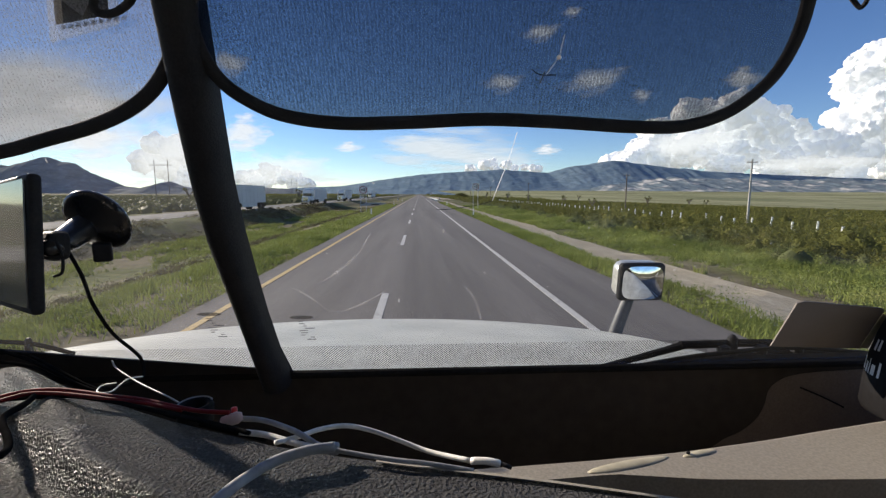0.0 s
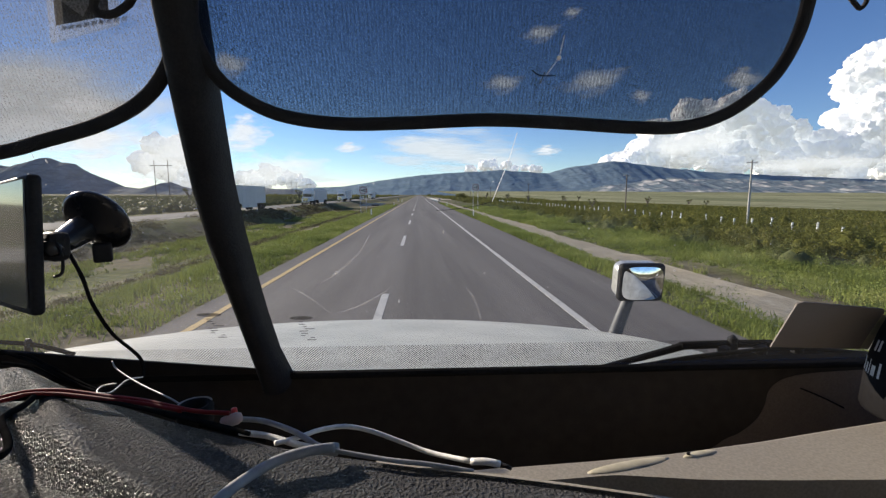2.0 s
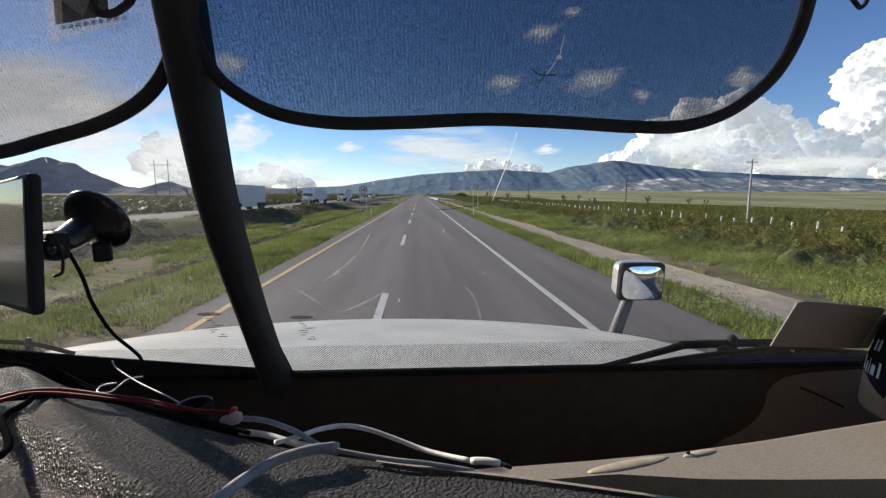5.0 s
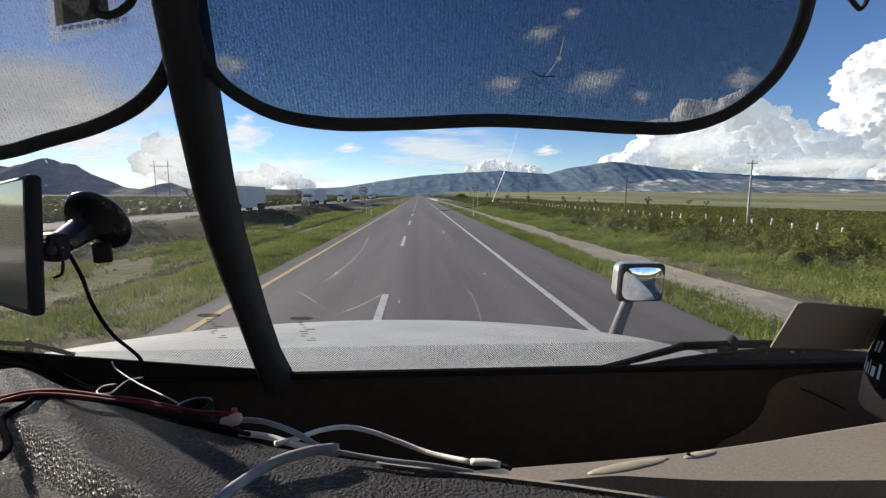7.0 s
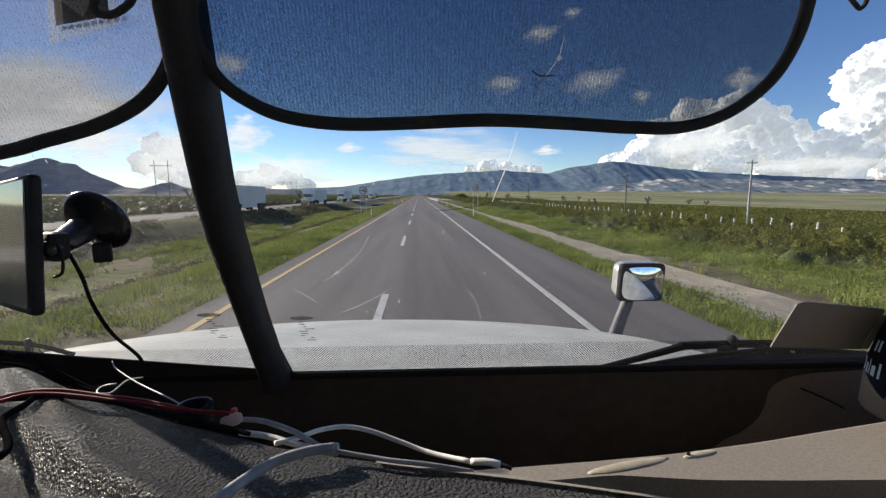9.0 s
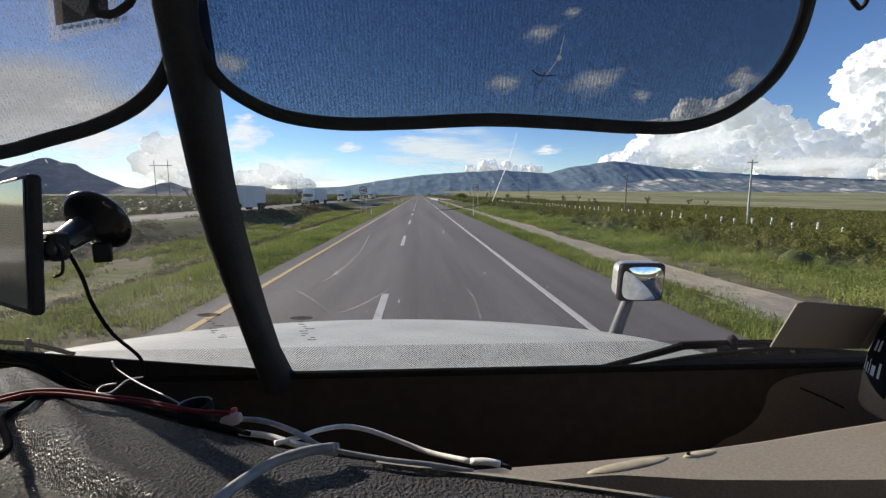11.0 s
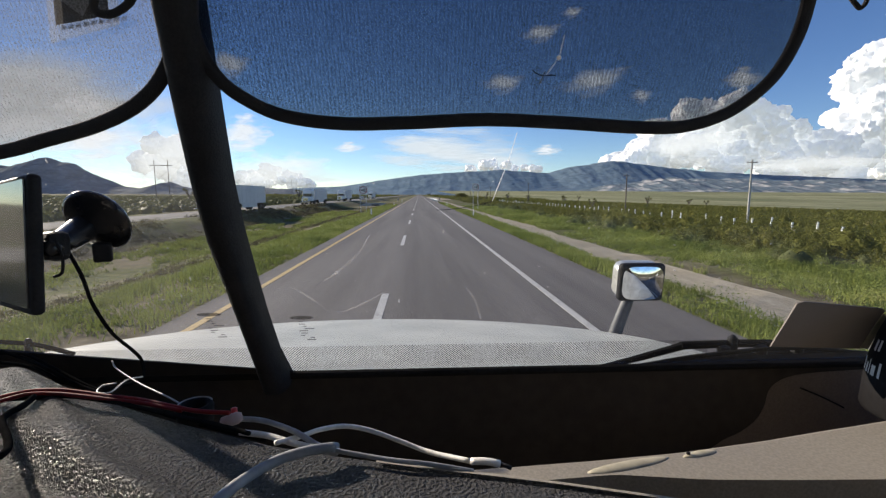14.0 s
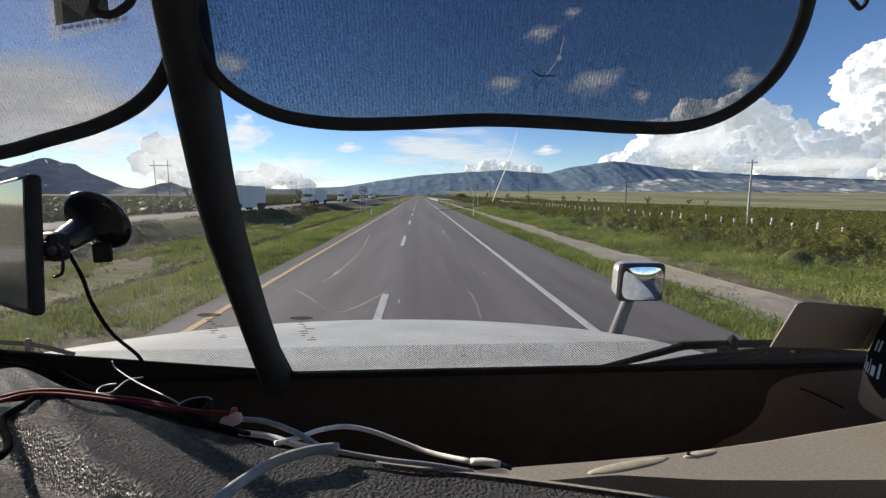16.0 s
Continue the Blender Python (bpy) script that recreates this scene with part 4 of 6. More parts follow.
part("housing", block((-0.082, -0.016, -0.068), (0.082, 0.075, 0.068), 0.034, 5, MT), SHELL, hm, "satin silver shell", smooth=True)
part("rim", block((-0.084, -0.024, -0.071), (0.084, 0.012, 0.071), 0.017, 4, MT), BLACK_PLASTIC, hm, "black rim", smooth=True)
def mirror_face(u, v):
    a, q = 2 * math.pi * u, lambda c: math.copysign(abs(c) ** 0.5, c)
    return MT @ Vector((0.074 * v * q(math.cos(a)), -0.0246 - 0.010 * (1 - v * v), 0.062 * v * q(math.sin(a))))


part("glass", sheet(mirror_face, 48, 8), MIRROR, hm, "convex mirror glass", smooth=True)
part("stalk", tube([(0.778, 1.58, 1.762), (0.755, 1.58, 1.697), (0.725, 1.58, 1.601)], (0.021, 0.025), 10, 4), STALK, hm, "grey steel stalk", smooth=True)

wp = thing("wiper", "black windscreen wiper resting at the foot of the glass", "wiper")
part("blade", tube([on_glass(0.278, -0.036, -0.03), on_glass(0.335, -0.023, -0.03), on_glass(0.385, -0.015, -0.03), on_glass(0.481, -0.007, -0.03), on_glass(0.589, -0.019, -0.03)], 0.003, 8, 6), BLACK_RUBBER, wp)
part("arm", tube([on_glass(0.222, -0.065, -0.05), on_glass(0.288, -0.043, -0.05), on_glass(0.349, -0.02, -0.05)], (0.0034, 0.0055), 8, 2), STEEL_DARK, wp)
part("arm_head", tube([on_glass(0.347, -0.019, -0.05), on_glass(0.383, -0.018, -0.05), on_glass(0.421, -0.017, -0.05), on_glass(0.473, -0.018, -0.05)], 0.0056, 8, 3), STEEL_DARK, wp)
part("pivot", lathe([(0.002, 0.010), (0.006, 0.006), (0.007, -0.01), (0.007, -0.05)], Matrix.Translation(on_glass(0.417, -0.014, -0.05))), BLACK_PLASTIC, wp)
part("linkage", tube([on_glass(0.297, -0.057, -0.045), on_glass(0.386, -0.037, -0.045), on_glass(0.518, -0.028, -0.045), on_glass(0.616, -0.037, -0.045)], 0.0045, 8, 6), BLACK_PLASTIC, wp)
for k, (x, s) in enumerate([(0.403, -0.022), (0.454, -0.022), (0.504, -0.021), (0.558, -0.024)]):
    part("clip", lathe([(0.004, -0.006), (0.008, -0.004), (0.008, 0.006), (0.003, 0.008)], Matrix.Translation(on_glass(x, s, -0.042)), 10), BLACK_PLASTIC, wp)
wp2 = thing("wiper", "black wiper arm on the driver's side of the cowl", "wiper")
part("arm", tube([on_glass(-0.539, 0.014, -0.05), on_glass(-0.504, 0.008, -0.05), on_glass(-0.467, 0.003, -0.05), on_glass(-0.427, -0.014, -0.05)], 0.0028, 8, 6), STEEL_DARK, wp2)
part("blade", tube([on_glass(-0.521, 0.017, -0.03), on_glass(-0.463, 0.008, -0.03), on_glass(-0.41, -0, -0.03)], 0.0026, 8, 6), BLACK_RUBBER, wp2)
part("pivot", lathe([(0.002, 0.007), (0.004, 0.004), (0.004, -0.03)], Matrix.Translation(on_glass(-0.473, 0.004, -0.05)), 12), BLACK_PLASTIC, wp2)

# ---- things in the cab ----
nav = thing("navigation_unit", "black navigation tablet with a glossy screen turned to the driver", "tablet")
c0, c1 = Vector((-0.279, 0.335, 2.165)), Vector((-0.287, 0.335, 2.06))
along = Vector((-0.80, 0.60, -0.055)).normalized()
upn = (c0 - c1).normalized()
face = along.cross(upn).normalized()
if face.y > 0:
    face = -face
hgt = (c0 - c1).length
NT = Matrix((( *[along[0], face[0], upn[0]], c1[0]), (*[along[1], face[1], upn[1]], c1[1]), (*[along[2], face[2], upn[2]], c1[2]), (0, 0, 0, 1)))
part("body", block((0, -0.009, 0), (0.175, 0, hgt), 0.0035, 3, NT), BLACK_PLASTIC, nav, smooth=True)
part("screen", block((0.004, 0.0005, 0.006), (0.170, 0.0015, hgt - 0.004), 0, 1, NT), SCREEN, nav, "dark glossy screen")
part("bracket", tube([NT @ Vector((0.001, -0.016, hgt * 0.52)), NT @ Vector((-0.003, -0.018, hgt * 0.42)), NT @ Vector((-0.002, -0.018, hgt * 0.30)), NT @ Vector((0.002, -0.014, hgt * 0.27))], 0.0011, 8, 4), BLACK_PLASTIC, nav, "thin bent bracket")
part("socket", block((0.002, -0.026, hgt * 0.38), (0.03, -0.011, hgt * 0.60), 0.005, 2, NT), BLACK_PLASTIC, nav, "ball socket on the back")
mount = thing("suction_mount", "black suction-cup mount stuck to the windscreen", "phone mount")
cup = on_glass(-0.284, 0.203, 0.012)
CT = Matrix.Translation(cup) @ Vector((-0.10, -0.90, -0.43)).to_track_quat("Z", "Y").to_matrix().to_4x4()
part("cup", lathe([(0.0278, -0.006), (0.0292, -0.004), (0.0288, -0.0015), (0.0245, 0.001), (0.014, 0.004), (0.008, 0.009)], CT, 32), GLOSS_PLASTIC, mount, "round suction cup", smooth=True)
part("neck", tube([(-0.29, 0.4, 2.121), (-0.287, 0.375, 2.113), (-0.283, 0.355, 2.109)], (0.012, 0.0085), 14, 5), GLOSS_PLASTIC, mount, smooth=True)
part("ball", lathe([(0.002, -0.0075), (0.006, -0.005), (0.008, 0), (0.006, 0.005), (0.002, 0.0075)], Matrix.Translation((-0.28, 0.352, 2.109)), 16), GLOSS_PLASTIC, mount, smooth=True)
part("lever", block((-0.007, -0.004, -0.011), (0.007, 0.004, 0.006), 0.002, 3, Matrix.Translation((-0.277, 0.4, 2.102)) @ Euler((0.2, 0.0, 0.5)).to_matrix().to_4x4()), BLACK_PLASTIC, mount, "release lever")
part("collar", lathe([(0.0078, -0.003), (0.0085, 0), (0.0078, 0.003)], Matrix.Translation((-0.282, 0.365, 2.113)) @ Vector((-0.7, -0.3, -0.6)).to_track_quat("Z", "Y").to_matrix().to_4x4(), 16), BLACK_RUBBER, mount)


def cable(name, pts, r, material, label, end=None, steps=7):
    t = tagged(part(name, tube(pts, r, 10, steps), material, smooth=True), label, "cable")
    return t


cable("charging_cable", [(-0.275, 0.36, 2.105), (-0.263, 0.355, 2.086), (-0.257, 0.355, 2.064), (-0.248, 0.36, 2.039), (-0.239, 0.37, 2.02), (-0.236, 0.375, 2.009), (-0.234, 0.37, 1.997), (-0.244, 0.36, 1.994), (-0.254, 0.35, 1.996)], 0.00139, CABLE_BLACK, "black power cord hanging from the suction mount")
cable("black_wire", [(-0.328, 0.34, 2.037), (-0.289, 0.335, 2.025), (-0.239, 0.31, 2.017), (-0.192, 0.29, 2.013), (-0.15, 0.26, 2.018), (-0.11, 0.235, 2.022), (-0.082, 0.225, 2.021)], 0.00125, CABLE_BLACK, "black wire along the dashboard edge")
cable("black_wire", [(-0.33, 0.34, 2.025), (-0.293, 0.335, 2.022), (-0.258, 0.32, 2.016), (-0.214, 0.3, 2.013)], 0.00112, CABLE_BLACK, "black wire along the dashboard edge")
cable("black_wire", [(-0.334, 0.345, 2.028), (-0.301, 0.34, 2.03), (-0.277, 0.335, 2.021), (-0.228, 0.31, 2.014), (-0.197, 0.3, 2.011)], 0.00099, CABLE_BLACK, "black wire along the dashboard edge")
cable("thin_wire", [(-0.236, 0.34, 2.023), (-0.23, 0.335, 2.019), (-0.199, 0.31, 2.018), (-0.161, 0.28, 2.02), (-0.146, 0.27, 2.018)], 0.00055, CABLE_GREY, "thin grey wire looped above the dashboard")
cable("thin_wire", [(-0.208, 0.33, 2.014), (-0.213, 0.32, 2.016), (-0.211, 0.3, 2.016), (-0.22, 0.3, 2.016), (-0.224, 0.31, 2.016), (-0.214, 0.31, 2.018)], 0.0005, CABLE_WHITE, "thin white wire loop")
cable("red_cable", [(-0.237, 0.245, 2.038), (-0.233, 0.247, 2.038), (-0.224, 0.254, 2.038), (-0.209, 0.255, 2.038), (-0.193, 0.253, 2.037), (-0.175, 0.249, 2.036), (-0.157, 0.246, 2.035), (-0.138, 0.24, 2.034), (-0.121, 0.235, 2.033), (-0.103, 0.232, 2.033)], 0.00125, CABLE_RED, "red cable across the dashboard pad")
cable("red_cable", [(-0.233, 0.24, 2.038), (-0.229, 0.242, 2.038), (-0.221, 0.25, 2.038), (-0.207, 0.252, 2.037), (-0.19, 0.25, 2.036), (-0.173, 0.247, 2.035), (-0.152, 0.243, 2.034), (-0.13, 0.236, 2.033)], 0.0012, CABLE_RED, "dark red cable across the dashboard pad")
cable("black_wire", [(-0.219, 0.253, 2.037), (-0.216, 0.243, 2.036), (-0.219, 0.234, 2.034), (-0.215, 0.227, 2.033), (-0.202, 0.215, 2.032), (-0.193, 0.205, 2.032), (-0.189, 0.197, 2.033)], 0.0017, CABLE_BLACK, "black wire curling over the dashboard pad")
cable("black_wire", [(-0.24, 0.247, 2.036), (-0.218, 0.25, 2.036), (-0.202, 0.253, 2.035), (-0.172, 0.246, 2.034), (-0.134, 0.232, 2.033), (-0.099, 0.219, 2.032), (-0.085, 0.212, 2.032)], 0.0012, CABLE_BLACK, "black wire beside the red cables")
plug = thing("cable_joint", "red and pink cable connector on the dashboard edge", "connector")
part("body", lathe([(0.0015, -0.0055), (0.003, -0.0045), (0.0033, 0.003), (0.002, 0.0055)], Matrix.Translation((-0.102, 0.232, 2.029)) @ Euler((0, radians(80), 0.4)).to_matrix().to_4x4(), 14), PINK, plug, smooth=True)
part("cap", lathe([(0.0005, 0.002), (0.0016, 0.0016), (0.0018, -0.002), (0.001, -0.0025)], Matrix.Translation((-0.102, 0.236, 2.032)), 12), RED, plug, "small red cap", smooth=True)
ring = thing("rubber_grommet", "black rubber ring with a grey rim on the dashboard", "grommet")
GT = Matrix.Translation((-0.13, 0.25, 2.028))
part("ring", lathe([(0.0095, -0.009), (0.0100, 0.0), (0.009, 0.002), (0.0065, 0.0015), (0.006, -0.006)], GT, 24), BLACK_RUBBER, ring, smooth=True)
part("rim", tube([GT @ Vector((0.009 * math.cos(a), 0.009 * math.sin(a), 0.002)) for a in np.linspace(0.6, 3.9, 12)], 0.0005, 8, 3), CABLE_GREY, ring, "grey rim")
cable("white_cable", [(-0.1, 0.235, 2.028), (-0.085, 0.232, 2.028), (-0.066, 0.222, 2.027), (-0.052, 0.212, 2.025), (-0.043, 0.208, 2.025)], 0.00145, CABLE_GREY, "light grey cable bundled on the dashboard edge")
cable("white_cable", [(-0.096, 0.228, 2.024), (-0.081, 0.224, 2.024), (-0.065, 0.216, 2.024), (-0.049, 0.209, 2.024)], 0.00165, CABLE_WHITE, "white cable bundled on the dashboard edge")
cable("white_cable", [(-0.073, 0.213, 2.026), (-0.063, 0.222, 2.024), (-0.055, 0.23, 2.023), (-0.042, 0.235, 2.022), (-0.028, 0.235, 2.019), (-0.011, 0.23, 2.015), (0.005, 0.222, 2.013), (0.025, 0.205, 2.018)], 0.00132, CABLE_WHITE, "white charging cable arching over the dashboard edge")
cable("flat_cable", [(-0.04, 0.192, 2.034), (-0.027, 0.189, 2.033), (-0.011, 0.184, 2.033), (0.004, 0.182, 2.032), (0.023, 0.179, 2.03)], 0.0011, CABLE_GREY, "flat grey cable along the dashboard ridge")
usb = thing("charging_plug", "white plug at the end of the charging cable", "plug")
part("shell", tube([(0.025, 0.205, 2.018), (0.032, 0.203, 2.019), (0.039, 0.202, 2.018)], 0.0021, 12, 3, 0.75), CABLE_WHITE, usb, smooth=True)
part("tip", tube([(0.039, 0.202, 2.018), (0.042, 0.2, 2.018), (0.044, 0.2, 2.017)], 0.0011, 8, 3), BLACK_PLASTIC, usb, "dark metal tip")
cable("grey_cable", [(-0.039, 0.191, 2.036), (-0.05, 0.187, 2.037), (-0.062, 0.182, 2.036), (-0.071, 0.17, 2.036), (-0.076, 0.158, 2.036), (-0.078, 0.143, 2.036)], 0.00231, CABLE_GREY, "thick grey cable curving over the dashboard pad")
tie = thing("cable_tie", "pale clip that gathers the cables", "clip")
part("band", block((-0.004, -0.0025, -0.0025), (0.004, 0.0025, 0.0025), 0.001, 2, Matrix.Translation((-0.044, 0.206, 2.026))), CABLE_GREY, tie)

card = tagged(part("card", slab([on_glass(0.394, 0.047, 0.02), on_glass(0.505, 0.041, 0.02), on_glass(0.501, 0.097, 0.02), on_glass(0.498, 0.1, 0.02), on_glass(0.404, 0.111, 0.02), on_glass(0.397, 0.109, 0.02)], 0.0015, IN), CARDBOARD),
              "dark taupe card leaning against the windscreen foot", "card")
tagged(part("paper_strip", slab([on_glass(a, b, 0.022) for a, b in [(0.501, 0.043), (0.512, 0.042), (0.508, 0.076), (0.506, 0.09), (0.5, 0.094), (0.5, 0.074)]], 0.0006, IN), LUG), "pale paper strip standing beside the card", "paper")
CONTAINER = mat("matt black container plastic", (0.011, 0.0105, 0.011), (0.015, 0.0145, 0.015), 9, 0.6, 0.0, 200, spec=0.1)
cap = thing("black_container", "black rounded container with white lettering on the dashboard", "container")
bc = Vector((0.531, 0.4, 1.922))
cap_side = [(0.0, 0.0615), (0.003, 0.0625), (0.03, 0.0615), (0.055, 0.0590), (0.08, 0.0535), (0.105, 0.0460), (0.122, 0.0380)]
part("body", lathe([(r, z) for z, r in cap_side] + [(0.030, 0.129), (0.0, 0.132)], Matrix.Translation(bc), 32), CONTAINER, cap, smooth=True)


def letter_bar(a, z, w, h):
    """A white mark on the container's side, at an angle round it."""
    r = lambda q: lerp(cap_side, q) + 0.0005
    return sheet(lambda u, v: (bc.x + r(z + h * v) * math.cos(a + w * u), bc.y + r(z + h * v) * math.sin(a + w * u), bc.z + z + h * v), 3, 3)


for a, z, w, h in ((2.40, 0.040, 0.09, 0.015), (2.54, 0.039, 0.07, 0.011), (2.65, 0.039, 0.035, 0.016), (2.73, 0.039, 0.10, 0.011), (2.90, 0.039, 0.05, 0.016), (2.62, 0.064, 0.07, 0.012), (2.74, 0.065, 0.06, 0.012)):
    part("mark", letter_bar(a, z, w, h), WHITE_PAINT, cap)

# sticker, hanging strap, chips and scratches on the glass
st = thing("windscreen_sticker", "clear sticker with a dark square and white diamond on the glass", "sticker")
part("film", slab([on_glass(-0.266, 0.346, 0.004), on_glass(-0.213, 0.359, 0.004), on_glass(-0.206, 0.389, 0.004), on_glass(-0.254, 0.384, 0.004)], 0.0003, IN), FILM, st)
part("dark_square", slab([on_glass(-0.257, 0.358, 0.0046), on_glass(-0.218, 0.365, 0.0046), on_glass(-0.213, 0.387, 0.0046), on_glass(-0.249, 0.384, 0.0046)], 0.0003, IN), SIGN_BLACK, st)
part("diamond", slab([on_glass(-0.247, 0.374, 0.0052), on_glass(-0.236, 0.364, 0.0052), on_glass(-0.226, 0.375, 0.0052), on_glass(-0.23, 0.386, 0.0052)], 0.0003, IN), film_mat("white sticker print", (0.85, 0.87, 0.9), 0.9), st)
for k in range(9):
    part("print_bar", slab([on_glass(-0.255, 0.355 , 0.005) + Vector((0.0055 * k, 0, 0)) + UP * 0.00085 * k, on_glass(-0.255, 0.355, 0.005) + Vector((0.0055 * k + 0.0035, 0, 0)) + UP * 0.00085 * k,
                            on_glass(-0.253, 0.358, 0.005) + Vector((0.0055 * k + 0.0035, 0, 0)) + UP * 0.00085 * k, on_glass(-0.253, 0.358, 0.005) + Vector((0.0055 * k, 0, 0)) + UP * 0.00085 * k], 0.0003, IN), ETCH, st)
cable("strap", [on_glass(-0.187, 0.384, 0.02), on_glass(-0.192, 0.375, 0.02), on_glass(-0.204, 0.368, 0.02), on_glass(-0.214, 0.367, 0.02), on_glass(-0.217, 0.372, 0.02), on_glass(-0.21, 0.382, 0.02)], 0.0026, BLACK_CLOTH, "black elastic strap of the sunshade")
cable("strap", [on_glass(0.305, 0.39, 0.02), on_glass(0.314, 0.384, 0.02), on_glass(0.32, 0.381, 0.02), on_glass(0.322, 0.386, 0.02), on_glass(0.317, 0.392, 0.02)], 0.0016, BLACK_CLOTH, "black elastic strap loop by the windscreen")
# sunlight caught in the cracks is put in as this pale film
GLINT = film_mat("glinting cracked glass", (0.9, 0.92, 0.95), 0.6)


def crack(pts, r, material, label):
    t = tagged(part("glass_crack", tube([on_glass(x, s, 0.003) for x, s in pts], r, 6, 3), material), label, "crack", kind="structure")
    t.visible_shadow = False
    return t


crack([(0.083, 0.283), (0.078, 0.258), (0.072, 0.237), (0.067, 0.219)], 0.00028, GLINT, "bright hairline crack in the windscreen")
crack([(0.067, 0.219), (0.054, 0.215), (0.03, 0.211), (0.016, 0.21)], 0.0003, SIGN_BLACK, "dark hairline crack in the windscreen")
crack([(0.111, 0.358), (0.11, 0.348), (0.109, 0.342), (0.101, 0.329)], 0.0003, GLINT, "stone chip with a bright line")
crack([(0.089, 0.333), (0.096, 0.329), (0.109, 0.329)], 0.0005, SIGN_BLACK, "dark star crack in the windscreen")
crack([(0.1, 0.332), (0.097, 0.323)], 0.0005, SIGN_BLACK, "dark star crack in the windscreen")
# the chip's sun glint: a white bead set inside the shade
tagged(part("stone_chip_glint", lathe([(0.0, -0.0004), (0.0017, 0), (0.0, 0.0004)], Matrix.Translation(on_glass(0.105, 0.344, 0.0175)) @ IN.to_track_quat("Z", "Y").to_matrix().to_4x4(), 8), film_mat("white glint of crushed glass", (0.95, 0.95, 0.95), 0.95)), "sun glint of a stone chip as a white bead", "chip", kind="structure")


def haze_arc(pts, w, label="pale wiper scratch on the windscreen"):
    line = smooth_line([on_glass(x, s, 0.0025) for x, s in pts], 6)
    bm = bmesh.new()
    prev = None
    for i, p in enumerate(line):
        d = (line[min(i + 1, len(line) - 1)] - line[max(i - 1, 0)]).normalized()
        n = d.cross(IN).normalized() * w * math.sin(math.pi * (i + 0.6) / (len(line) + 0.2))
        cur = (bm.verts.new(p + n), bm.verts.new(p - n))
        if prev:
            bm.faces.new((prev[0], cur[0], cur[1], prev[1]))
        prev = cur
    t = tagged(part("wiper_scratch", bm, SCRATCH), label, "scratch", kind="structure")
    t.visible_shadow = False


haze_arc([(0.047, 0.122), (0.059, 0.102), (0.067, 0.073)], 0.0016)
haze_arc([(-0.046, 0.185), (-0.062, 0.16), (-0.086, 0.138), (-0.107, 0.124)], 0.0014)
haze_arc([(-0.15, 0.12), (-0.127, 0.121), (-0.107, 0.104), (-0.091, 0.085)], 0.0014)
haze_arc([(-0.025, 0.125), (-0.061, 0.1), (-0.1, 0.084)], 0.0012)
for gx, gs in ((-0.125, 0.083), (-0.219, 0.089)):
    lab = thing("glass_marking", "small dark maker's marking printed on the windscreen", "marking", kind="structure")
    p0 = on_glass(gx, gs, 0.002)
    part("oval", slab([p0 + Vector((0.0125 * math.cos(a), 0, 0)) + UP * 0.0024 * math.sin(a) for a in np.linspace(0, 2 * math.pi, 17)[:-1]], 0.0003, IN), ETCH, lab)
    rr = random.Random(4)
    for k in range(9):
        w = rr.uniform(0.003, 0.011)
        o = p0 + UP * (-0.006 - 0.0032 * k) + Vector((0.003 + rr.uniform(-0.006, 0.006), 0, 0))
        part("line", slab([o - Vector((w / 2, 0, 0)), o + Vector((w / 2, 0, 0)), o + Vector((w / 2, 0, 0)) + UP * 0.0009, o - Vector((w / 2, 0, 0)) + UP * 0.0009], 0.0003, IN), ETCH, lab)


# ---- plants ----
def leaf_mass(rng, cx, cy, cz, rad, hgt, n, size):
    """Leaves as small folded quads, n to a bush, spread through flattened domes. Returns vertices and faces."""
    k = np.repeat(np.arange(len(cx)), n)
    m = len(k)
    a, q = rng.uniform(0, 2 * math.pi, m), rng.random(m)
    el = np.arcsin(rng.random(m))
    rr = (0.55 + 0.45 * q ** 0.4) * (1 + 0.25 * np.sin(3 * a + cx[k] * 7) + 0.15 * np.sin(5 * a + cy[k] * 3))
    c = np.stack([cx[k] + rad[k] * rr * np.cos(el) * np.cos(a), cy[k] + rad[k] * rr * np.cos(el) * np.sin(a), cz[k] + hgt[k] * rr * np.sin(el)], 1)
    out = np.stack([np.cos(el) * np.cos(a), np.cos(el) * np.sin(a), np.sin(el)], 1) + rng.normal(0, 0.55, (m, 3))
    u = np.cross(out, rng.normal(size=(m, 3)))
    u /= np.linalg.norm(u, axis=1)[:, None]
    w = np.cross(u, out)
    w /= np.linalg.norm(w, axis=1)[:, None]
    s = (size[k] * rng.uniform(0.6, 1.4, m))[:, None]
    v = np.stack([c - u * s, c + w * s * 0.55, c + u * s, c - w * s * 0.55], 1).reshape(-1, 3)
    return v, np.arange(m * 4).reshape(m, 4)


def cores(rng, cx, cy, cz, rad, hgt):
    """The twiggy inside of each bush: a lumpy open dome under its leaves."""
    nu, nv = 7, 3
    a = np.linspace(0, 2 * math.pi, nu, endpoint=False)[None, :, None]
    e = np.linspace(0, 1.25, nv)[None, None, :]
    q = 0.6 * rng.uniform(0.7, 1.2, (len(cx), nu, nv))
    r, h = rad[:, None, None] * q, hgt[:, None, None] * q
    v = np.stack([cx[:, None, None] + r * np.cos(e) * np.cos(a), cy[:, None, None] + r * np.cos(e) * np.sin(a), cz[:, None, None] + h * np.sin(e)], 3)
    f = np.array([(i * nv + j, (i + 1) % nu * nv + j, (i + 1) % nu * nv + j + 1, i * nv + j + 1) for i in range(nu) for j in range(nv - 1)])
    return v.reshape(-1, 3), (f[None] + (np.arange(len(cx)) * nu * nv)[:, None, None]).reshape(-1, 4)


